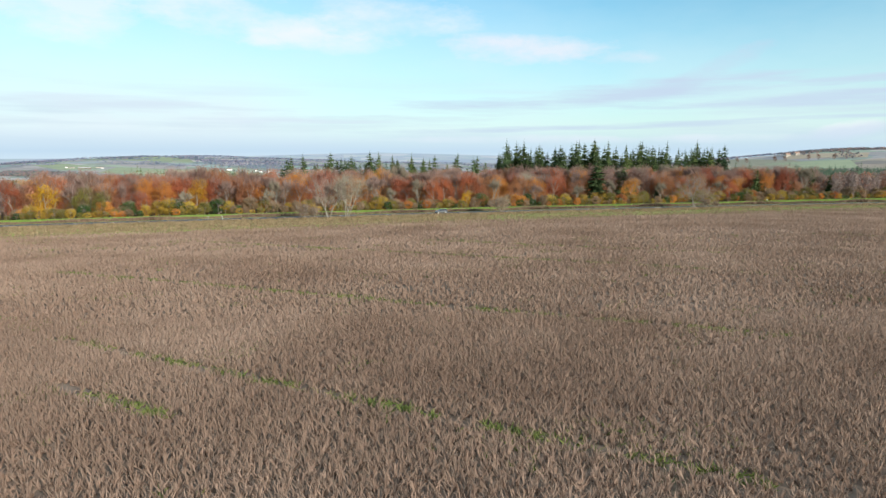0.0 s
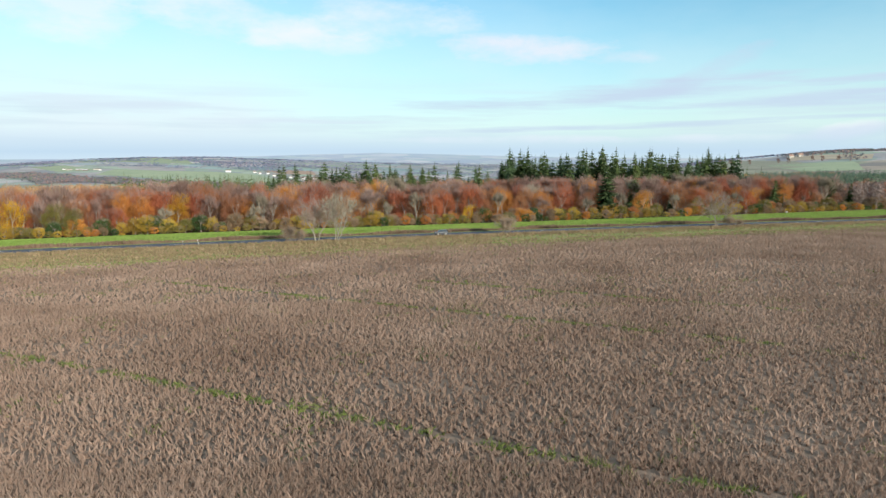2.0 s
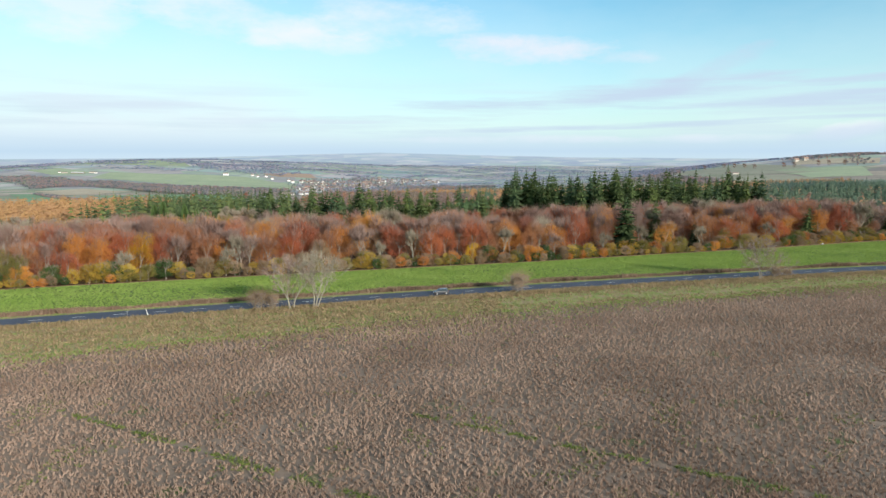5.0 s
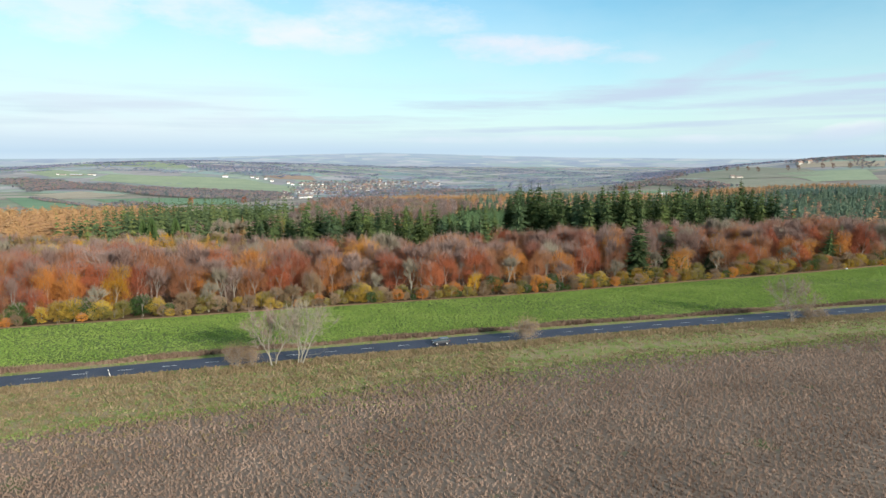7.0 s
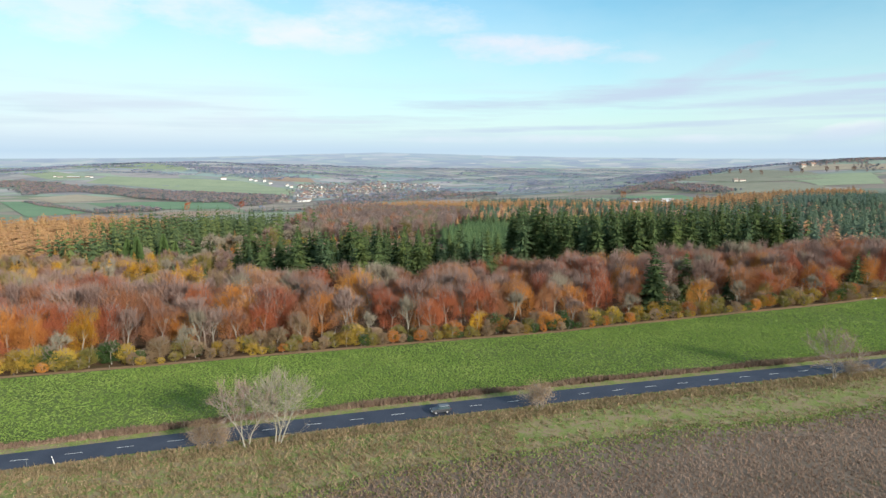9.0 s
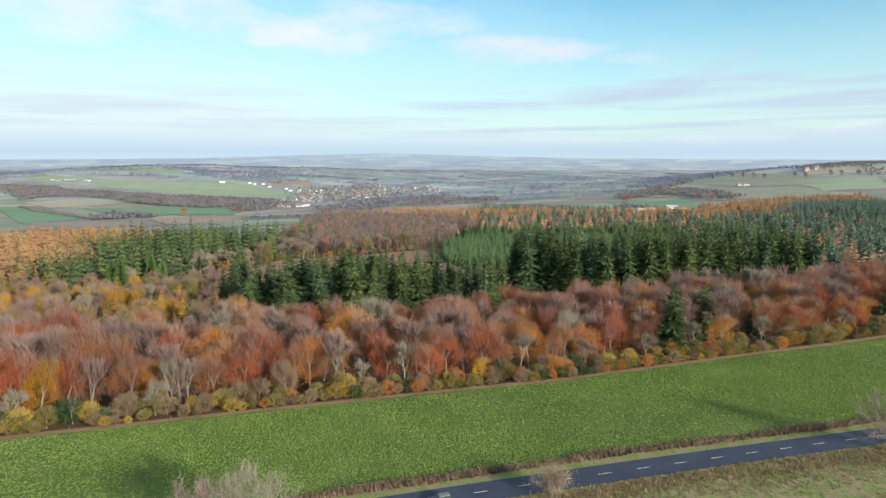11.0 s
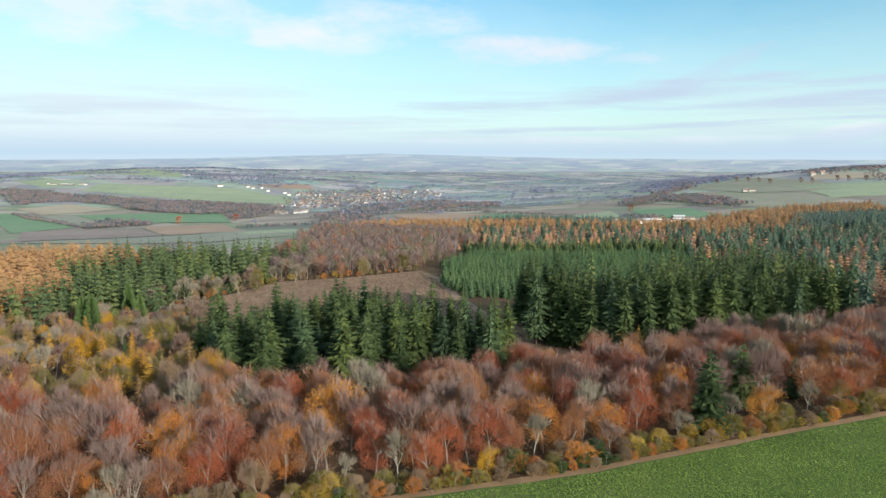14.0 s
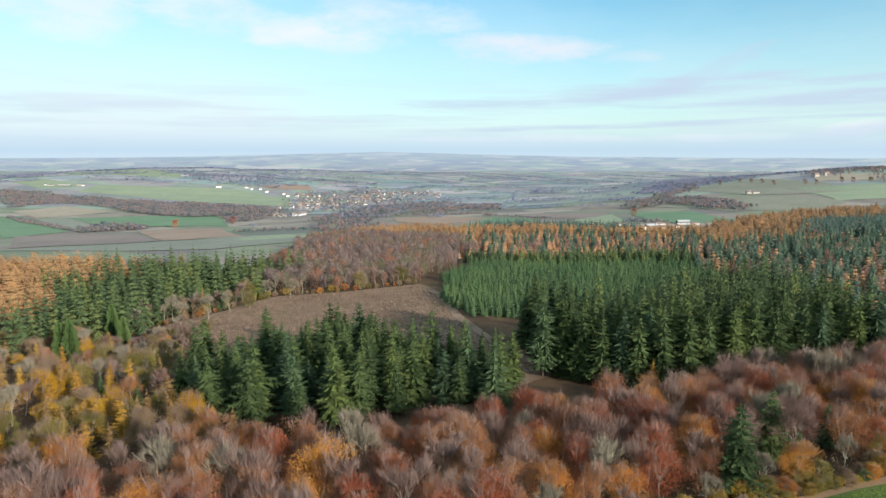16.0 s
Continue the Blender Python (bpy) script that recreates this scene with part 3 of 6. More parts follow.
for outline, m, words in (
    ([(-1112, 1675), (-1032, 1696), (-750, 1421), (-789, 1287)], F_GREEN, "field of dark green winter cereal in the valley"),
    ([(-795, 1325), (-606, 1396), (-460, 1187), (-618, 1054)], F_BARE, "grey-brown ploughed field beyond the wood"),
    ([(-640, 1015), (-444, 1152), (-179, 1257), (-100, 1120), (-300, 980)], F_GREY, "grey-green fallow strip behind the wood"),
    ([(-1157, 1847), (-1126, 2038), (-894, 1880), (-969, 1662)], F_STUBBLE, "pale straw-coloured stubble field"),
    ([(-903, 1686), (-584, 1804), (-465, 1520), (-726, 1507)], F_GREEN, "strip of green winter cereal beside the valley wood"),
    ([(-610, 1417), (-462, 1458), (-324, 1186), (-456, 1184)], F_ORANGE, "orange-brown ploughed field"),
    ([(-958, 1634), (-894, 1671), (-716, 1488), (-716, 1405)], F_GREY, "grey fallow field between green ones"),
    ([(-333, 1134), (-197, 1300), (-165, 1169), (-290, 1081)], F_PASTURE, "small pale pasture beside the wood"),
    ([(-1328, 2447), (-1363, 2665), (-809, 2665), (-544, 2414), (-473, 2086), (-921, 2302)], F_PASTURE, "large sunlit pale green hillside pasture"),
    ([(-1810, 2800), (-1695, 2880), (-1411, 2632), (-1549, 2573)], F_PASTURE, "green pasture below a hill farm"),
    ([(-2562, 4246), (-1262, 3171), (-1163, 2993), (-1755, 3104)], F_PASTURE, "pale green pasture on the far upland"),
    ([(-788, 2822), (-609, 2979), (-540, 2761), (-691, 2723)], F_ORANGE, "brown ploughed field above the village"),
    ([(-124, 1648), (-5, 1776), (124, 1617), (-31, 1635)], F_BARE, "pinkish bare field in the valley"),
    ([(-120, 1601), (-30, 1618), (91, 1507), (-4, 1343), (-96, 1449)], F_ORANGE, "pinkish-brown ploughed valley field"),
    ([(102, 1501), (186, 1421), (158, 1297), (15, 1263)], F_GREEN, "green field beside a dark row of conifers"),
    ([(144, 1558), (373, 1579), (269, 1343), (201, 1443)], F_BARE, "pale brown ploughed field near the farm"),
    ([(237, 1338), (358, 1521), (311, 1266), (227, 1243)], F_PASTURE, "light green paddock near the farm"),
    ([(403, 1550), (534, 1522), (524, 1301), (392, 1183), (359, 1294)], F_GREEN, "smooth green meadow beside the farm"),
    ([(439, 1676), (638, 1890), (721, 1706), (609, 1488), (540, 1586)], F_HILL, "pale grass slope below the hill wood"),
    ([(690, 1866), (896, 1750), (918, 1606), (742, 1472), (626, 1526)], F_HILL, "grey-green hill pasture"),
    ([(779, 2272), (1094, 2424), (1158, 2125), (1063, 1836), (800, 1813)], F_HILL, "broad hill pasture with single trees"),
    ([(1002, 1996), (1241, 1950), (1085, 1660), (908, 1631)], F_PASTURE, "green pasture on the hill shoulder"),
    ([(1241, 2332), (1436, 2152), (1327, 1999), (1165, 2167)], F_STUBBLE, "straw-coloured field on the hill top"),
):
    patch("field", outline, m, words, 0.7)
patch("clearing", [(-193, 508), (-183, 560), (-157, 603), (-138, 656), (-83, 672), (-20, 704), (-2, 660), (12, 576), (28, 514), (52, 444), (20, 415), (-86, 425), (-150, 450)],
      M_CLEARING, "felled forest clearing with pinkish-brown brushwood", 0.12, 6.0)


def mosaic():
    """The patchwork of small fields that fills the far valley."""
    rng = np.random.default_rng(5)
    V, F, T = [], [], []
    for gy in np.arange(1850, 5000, 110):
        for gx in np.arange(-3800, 3800, 150):
            if abs(gx) > 0.85 * gy + 200 or rng.random() < 0.4 or gy < 2750 and (gx < -400 or gx > 330):
                continue
            w, h = rng.uniform(45, 95), rng.uniform(30, 65)
            a = rng.uniform(-0.5, 0.5)
            cx, cy = gx + rng.uniform(-60, 60), gy + rng.uniform(-40, 40)
            u = np.linspace(-1, 1, 5)
            U, W = np.meshgrid(u, u)
            skew = rng.uniform(-0.3, 0.3)
            px = cx + (U * w + W * skew * h) * math.cos(a) - W * h * math.sin(a)
            py = cy + (U * w + W * skew * h) * math.sin(a) + W * h * math.cos(a)
            b = len(V) * 25
            V.append(np.stack([px, py, height(px, py) + 0.35], -1).reshape(-1, 3))
            i = (np.arange(4)[:, None] * 5 + np.arange(4)).ravel() + b
            F.append(np.stack([i, i + 1, i + 6, i + 5], 1))
            T.append(np.full(25, rng.random()))
    # field tones carry the blue-grey cast of distance haze in their base colour
    m = foliage("far_field_patchwork_hazed", [(0.0, (0.17, 0.22, 0.25)), (0.3, (0.24, 0.33, 0.29)), (0.5, (0.28, 0.32, 0.345)), (0.7, (0.32, 0.30, 0.32)), (0.9, (0.45, 0.42, 0.415)), (1.0, (0.24, 0.25, 0.29))], "tint", 0.0, 0.0)
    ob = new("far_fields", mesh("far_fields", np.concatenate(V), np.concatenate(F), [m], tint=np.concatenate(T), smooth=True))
    tagged(ob, "patchwork of small haze-tinted green and brown fields far down the valley", "fields", kind="structure")


mosaic()


# ---- trees ----
def limbs(rng, H, fork, levels, reach, lean=0.12, kids=(3, 4), rise=0.35, thick=0.02, shoots=0):
    """The frame of a broadleaf tree: tapered limbs (start, end, radii, level), and the tips where twigs begin."""
    out, tips = [], []

    def go(p, d, length, r, level):
        n = 2 if level < 2 else 1
        for _ in range(n):
            e = d + rng.normal(size=3) * lean
            e[2] += 0.06
            d = e / np.linalg.norm(e)
            q = p + d * length / n
            out.append((p, q, r, r * 0.78, level))
            p, r = q, r * 0.78
            for _ in range(shoots if level < levels else 0):
                e = d * 0.35 + rng.normal(size=3) * 0.8 + np.array((0, 0, 0.25))
                go(p - d * length / n * rng.uniform(0.1, 0.7), e / np.linalg.norm(e), length * rng.uniform(0.5, 0.8), r * 0.45, max(level + 1, levels - 1))
        if level >= levels:
            tips.append((p, d))
            return
        m = rng.integers(kids[0], kids[1] + 1) + (2 if level == 0 else 0)
        turn = rng.uniform(0, 6.28)
        for k in range(m):
            ang = turn + k * 6.283 / m + rng.normal() * 0.3
            u = np.cross(d, (0.0, 0.0, 1.0)) if abs(d[2]) < 0.95 else np.array((1.0, 0, 0))
            u /= np.linalg.norm(u)
            v = np.cross(d, u)
            open_ = rng.uniform(0.45, 0.95) * reach * (0.25 if k == 0 else 1.0)
            e = d * math.cos(open_) + (u * math.cos(ang) + v * math.sin(ang)) * math.sin(open_)
            e[2] += rise * rng.uniform(0.3, 1.0)
            go(p, e / np.linalg.norm(e), length * rng.uniform(0.6, 0.85) * (0.8 if level == 0 else 1), r * rng.uniform(0.55, 0.7), level + 1)

    go(np.zeros(3), np.array((0.0, 0.0, 1.0)), fork, H * thick, 0)
    tips_p = np.array([t[0] for t in tips])
    s = H * 0.93 / tips_p[:, 2].max()
    out = [(a * s, b * s, ra, rb, l) for a, b, ra, rb, l in out]
    return out, tips_p * s, np.array([t[1] for t in tips])


def broadleaf(seed, H, reach, leaves, twigs, leaf_size, bark, twig_mat, levels=3, kids=(3, 4), fork=0.17, droop=0.0, wide=0.28):
    """Meshes of one broadleaf tree: trunk with limbs, and crown of twigs and leaf sprays. wide: the crown's radius, as a share of the height."""
    rng = np.random.default_rng(seed)
    frame_, tips, ways = limbs(rng, H, H * fork, levels, reach, kids=kids)
    V, F = join([tube(a, b, max(ra, 0.07), max(rb, 0.055), (6, 4, 3)[l]) for a, b, ra, rb, l in frame_ if l < 3])
    trunk = mesh("trunk", V, F, [bark], smooth=True)
    thin = [(a, b) for a, b, ra, rb, l in frame_ if l >= 3]
    n = len(tips)
    up = np.array((0, 0, 1.0))
    base = np.repeat(tips, twigs, 0) - np.repeat(ways, twigs, 0) * rng.uniform(0, 0.12, (n * twigs, 1)) * H
    dirs = np.repeat(ways, twigs, 0) + rng.normal(size=(n * twigs, 3)) * 0.40 + up * rng.uniform(0.15, 1.05, (n * twigs, 1)) - up * droop
    dirs /= np.linalg.norm(dirs, axis=1, keepdims=True)
    ends = base + dirs * rng.uniform(0.08, 0.21, (n * twigs, 1)) * H
    A = blades(base, ends, np.where(rng.random(n * twigs) < 0.14, rng.uniform(0.13, 0.20, n * twigs), rng.uniform(0.035, 0.08, n * twigs)), rng)
    if thin:
        A = np.concatenate([A, blades(np.array([t[0] for t in thin]), np.array([t[1] for t in thin]), 0.22, rng)])
    parts_, slots = [A], [np.ones(len(A) // 3, int)]
    if leaves:
        k = n * leaves
        # most leaves fill a lumpy dome, the others follow the limbs
        lumps = rng.normal(size=(9, 3))
        lumps /= np.linalg.norm(lumps, axis=1, keepdims=True)
        d = rng.normal(size=(k, 3))
        d /= np.linalg.norm(d, axis=1, keepdims=True)
        swell = 0.74 + 0.36 * np.clip((d @ lumps.T).max(1) * 2.6 - 1.6, 0, 1)
        c = d * (swell * rng.uniform(0.35, 1.0, k) ** 0.5)[:, None] * np.array((wide, wide, 0.46)) * H + np.array((0, 0, 0.48 * H))
        taper = np.clip(c[:, 2] / H, 0.02, 1)
        c[:, :2] *= (0.80 + 0.42 * np.sin(np.pi * taper ** 0.8))[:, None] * 0.88
        # leaves gather in masses; the bare twigs stand out above them
        mass = c[rng.integers(k, size=60)]
        mass = mass[mass[:, 2] < 0.86 * H]
        near = rng.random(k) < 0.62
        c[near] = mass[rng.integers(len(mass), size=near.sum())] + rng.normal(size=(near.sum(), 3)) * np.array((0.05, 0.05, 0.038)) * H
        own = rng.random(k) < 0.25
        c[own] = tips[rng.integers(n, size=own.sum())] - ways[rng.integers(n, size=own.sum())] * 0.05 * H + rng.normal(size=(own.sum(), 3)) * 0.05 * H
        c[:, 2] = np.maximum(c[:, 2], H * rng.uniform(0.01, 0.12, k))
        out = c - np.array((0, 0, 0.32 * H))
        out /= np.linalg.norm(out, axis=1, keepdims=True) + 1e-9
        out = out + rng.normal(size=(k, 3)) * 0.45 + np.array((0, 0, 0.35))
        out /= np.linalg.norm(out, axis=1, keepdims=True)
        parts_.append(blades(c - out * leaf_size * 0.7, c + out * leaf_size * rng.uniform(0.4, 1.0, (k, 1)), rng.uniform(0.45, 0.8, k) * leaf_size, rng))
        slots.append(np.zeros(k, int))
    V = np.concatenate(parts_)
    crown = mesh("crown", V, soup(V), [LEAF["mauve"], twig_mat], np.concatenate(slots))
    return trunk, crown


def fir_arrays(seed, H, R, whorls, points, bare=0.08, droop=0.25, pointed=0.95, ragged=0.25, lift=0.3, boughs=0, steep=0.45):
    """Needled crown of a conifer: jagged skirts of boughs, one over the other, with feathered boughs standing out of them."""
    rng = np.random.default_rng(seed)
    out = []
    up = np.array((0, 0, 1.0))

    def length(t):
        return R * (1 - t) ** pointed * min(1.0, 0.7 + 2.5 * t) + 0.12

    def fall(t):
        return -droop * (1 - t) + lift * t

    for k in range(whorls):
        t = min(max((k + rng.uniform(-0.3, 0.3)) / whorls, 0.0), 0.97)
        z, L = H * (bare + (1 - bare) * t), length(t)
        n = max(4, int(round(points * (1 - 0.4 * t))))
        ang = rng.uniform(0, 6.28) + np.arange(2 * n) * 3.1416 / n + rng.normal(size=2 * n) * 0.5 / n
        r = L * np.where(np.arange(2 * n) % 2 == 0, rng.uniform(1 - ragged, 1 + 0.5 * ragged, 2 * n), rng.uniform(0.42, 0.66, 2 * n))
        ring = np.stack([r * np.cos(ang), r * np.sin(ang), z + r * fall(t) + rng.normal(size=2 * n) * 0.05 * L], -1)
        top = up * min(z + steep * L + H * 0.02, H)
        for a in range(2 * n):
            out += [top, ring[a], ring[(a + 1) % (2 * n)]]
    for _ in range(boughs):
        t = rng.uniform(0, 1) ** 1.3 * 0.95
        z, l, a = H * (bare + (1 - bare) * t), length(t) * rng.uniform(0.8, 1.12), rng.uniform(0, 6.283)
        d = np.array((math.cos(a), math.sin(a), 0.0))
        side = np.array((-d[1], d[0], rng.normal() * 0.3))
        p, tip = up * (z + 0.12 * l) + d * 0.45 * l + up * fall(t) * 0.45 * l, up * (z + 0.06 * l) + d * l + up * fall(t) * l
        w = 0.06 * l + 0.06
        out += [p + side * w, p - side * w, tip]
        for sgn in (-1, 1):
            m = p + (tip - p) * rng.uniform(0.15, 0.5)
            out += [m + d * w, m - d * w, m + (d * 0.7 + side * sgn * 0.7 - up * rng.uniform(-0.1, 0.4)) * l * rng.uniform(0.16, 0.27)]
    out += [np.array((0.14, 0, H * 0.93)), np.array((-0.14, 0.05, H * 0.93)), np.array((0, 0, H * 1.03))]
    return np.array(out)


def spruce_arrays(seed, H, R, tiers, boughs, bare=0.06, droop=0.3, lift=0.25, pointed=0.9, ragged=0.35):
    """Needled crown of a conifer seen near: single boughs, each a feathered spray that sags and turns up at its tip, round a ragged dark core."""
    rng = np.random.default_rng(seed)
    up = np.array((0, 0, 1.0))
    lobes = rng.uniform(0, 6.28, 3)
    out = [fir_arrays(seed + 500, H * 0.97, R * 0.62, int(tiers * 0.6), 9, bare=bare, droop=droop, pointed=pointed, ragged=0.5, lift=lift, steep=0.5)]
    tri = []
    for k in range(tiers):
        for _ in range(max(4, int(round(boughs * (1 - 0.55 * k / tiers))))):
            t = min(max((k + rng.uniform(-0.5, 0.5)) / tiers, 0.0), 0.98)
            a = rng.uniform(0, 6.283)
            l = (R * (1 - t) ** pointed * min(1.0, 0.62 + 2.6 * t) + 0.15) * rng.uniform(1 - ragged, 1 + 0.35 * ragged) * (1 + 0.13 * np.sin(2 * a + lobes[0]) + 0.10 * np.sin(3 * a + lobes[1] + 5 * t))
            z = H * (bare + (1 - bare) * t)
            d = np.array((math.cos(a), math.sin(a), 0.0))
            side = np.array((-d[1], d[0], rng.normal() * 0.25))
            sag = -droop * (1 - t) + lift * t + rng.normal() * 0.07
            root = up * (z + 0.10 * l) + d * 0.22 * l
            mid = up * z + d * 0.62 * l + up * sag * 0.75 * l
            tip = up * z + d * l + up * (sag * 0.95 + 0.05) * l
            w = 0.10 * l + 0.10
            tri += [root, mid + side * w, mid - side * w, mid + side * w * 0.8, mid - side * w * 0.8, tip]
            for m in range(4):
                f = 0.12 + 0.22 * m + rng.uniform(-0.06, 0.06)
                p = root + (mid - root) * min(1, f * 1.7) + (tip - mid) * max(0.0, f - 0.55) * 2
                for sgn in (-1, 1):
                    v = (d * rng.uniform(0.35, 0.75) + side * sgn * rng.uniform(0.55, 0.9) - up * rng.uniform(-0.12, 0.45)) * l * rng.uniform(0.22, 0.36) * (1.1 - 0.55 * f)
                    tri += [p + d * w * 0.55, p - d * w * 0.55, p + v]
    tri += [np.array((0.16, 0, H * 0.92)), np.array((-0.16, 0.05, H * 0.92)), np.array((0, 0, H * 1.04)), np.array((0, 0.14, H * 0.92)), np.array((0.05, -0.14, H * 0.92)), np.array((0, 0, H * 1.03))]
    out.append(np.array(tri))
    return np.concatenate(out)


def fir_meshes(A, H):
    crown = mesh("crown", A, soup(A), [FIR["fir"]])
    V, F = join([tube((0, 0, 0), (0, 0, H * 0.5), H * 0.011, H * 0.007, 6), tube((0, 0, H * 0.5), (0, 0, H * 0.99), H * 0.007, 0.03, 5)])
    return mesh("trunk", V, F, [M_FIRBARK], smooth=True), crown


def fir(seed, H, R, whorls, arms, **more):
    return fir_meshes(fir_arrays(seed, H, R, whorls, arms, **more), H)


def spruce(seed, H, R, tiers, boughs, **more):
    return fir_meshes(spruce_arrays(seed, H, R, tiers, boughs, **more), H)


def plant(name, kinds, leaf, words, category, x, y, s=1.0, tall=1.0, sink=0.15, group="", rng=None):
    """A tree of its own: an Empty at its foot with trunk and crown."""
    trunk, crown = kinds
    ob = new(name)
    ob.empty_display_size = 1.0
    part("trunk", trunk, ob)
    c = part("crown", crown, ob)
    if leaf is not None:
        c.material_slots[0].link = "OBJECT"
        c.material_slots[0].material = leaf
    ob.matrix_basis = Matrix.LocRotScale((x, y, float(height(x, y)) - sink), Euler((0, 0, (x * 7.3 + y * 3.1) % 6.28)), (s, s, s * tall))
    return tagged(ob, words, category, group)


BEECH = [broadleaf(10 + i, 20, r, 210, 11, 0.27, M_BARK, M_TWIG, kids=(3, 3), wide=w) for i, (r, w) in enumerate(((0.72, 0.29), (0.85, 0.33), (0.62, 0.27), (0.8, 0.31)))]
BARE = [broadleaf(30 + i, 20, r, 70, 34, 0.25, M_BARK, M_TWIG, kids=(3, 3), wide=w) for i, (r, w) in enumerate(((0.66, 0.27), (0.82, 0.31), (0.58, 0.25), (0.74, 0.29)))]
PALE = [broadleaf(40 + i, 15, r, 10, 44, 0.26, M_PALEBARK, M_PALETWIG, kids=(3, 3), wide=0.3) for i, r in enumerate((0.85, 0.7, 0.95))]
SHRUB = [broadleaf(50 + i, 6, r, 150, 6, 0.20, M_BARK, M_TWIG, levels=2, kids=(4, 5), fork=0.08, wide=w) for i, (r, w) in enumerate(((1.1, 0.5), (1.25, 0.6), (1.0, 0.42)))]
FIRS = [spruce(60 + i, 32, r, n, b, bare=lo, droop=d, ragged=g, pointed=p) for i, (r, n, b, lo, d, g, p) in enumerate((
    (8.8, 28, 13, 0.05, 0.30, 0.36, 0.72), (8.0, 29, 12, 0.08, 0.42, 0.42, 0.78), (9.4, 27, 13, 0.04, 0.22, 0.38, 0.68), (7.6, 30, 12, 0.12, 0.36, 0.48, 0.80), (8.6, 27, 12, 0.14, 0.30, 0.50, 0.64)))]
NARROW = [fir(70 + i, 20, 4.6, 26, 14, bare=0.02, droop=-0.6, ragged=0.16, pointed=0.62, lift=0.9, boughs=160, steep=1.3) for i in range(2)]
LARCH = [spruce(75 + i, 18, 4.6, 22, 9, bare=0.10 + 0.08 * i, droop=0.05, lift=0.35, ragged=0.5, pointed=0.72) for i in range(2)]

WORDS = {
    "mauve": ("bare_tree", BARE, "nearly leafless beech with grey-mauve twigs in the wood"),
    "russet": ("beech_tree", BEECH, "beech tree with dull russet autumn leaves"),
    "copper": ("beech_tree", BEECH, "beech tree with copper-red autumn leaves"),
    "orange": ("beech_tree", BEECH, "beech tree in bright orange autumn leaf"),
    "gold": ("maple_tree", BEECH, "tree in golden-yellow autumn leaf at the wood's edge"),
    "olive": ("oak_tree", BEECH, "oak tree with olive-brown autumn leaves"),
    "tan": ("oak_tree", BEECH, "oak tree with tan autumn leaves"),
    "pale": ("ash_tree", PALE, "leafless pale-barked ash tree at the wood's edge"),
}
SHRUBS = {
    "yellow": "low shrub in bright yellow autumn leaf along the wood",
    "olive": "low olive-green shrub at the foot of the wood",
    "tan": "low brown leafless thicket shrub along the wood",
    "green": "dark ivy-green evergreen shrub at the wood's edge",
    "orange": "low shrub in orange autumn leaf along the wood",
}


def tree(kind, x, y, tall=None, rng=random):
    name, meshes, words = WORDS[kind]
    full = 15 if kind == "pale" else 20
    h = tall or rng.uniform(0.82, 1.08) * (19.0 if full == 20 else 14)
    i = int(abs(x * 13.7 + y * 5.3)) % len(meshes)
    wide = rng.uniform(0.84, 1.08) * h / full
    return plant(name, meshes[i], LEAF[kind], words, "tree", x, y, wide, h / full / wide, group="broadleaf trees of the wood")


def shrub(kind, x, y, tall):
    i = int(abs(x * 3.7 + y * 1.3)) % len(SHRUB)
    return plant("shrub", SHRUB[i], LEAF[kind], SHRUBS[kind], "shrub", x, y, tall / 6 * 1.08, 1.0, group="shrubs along the wood")


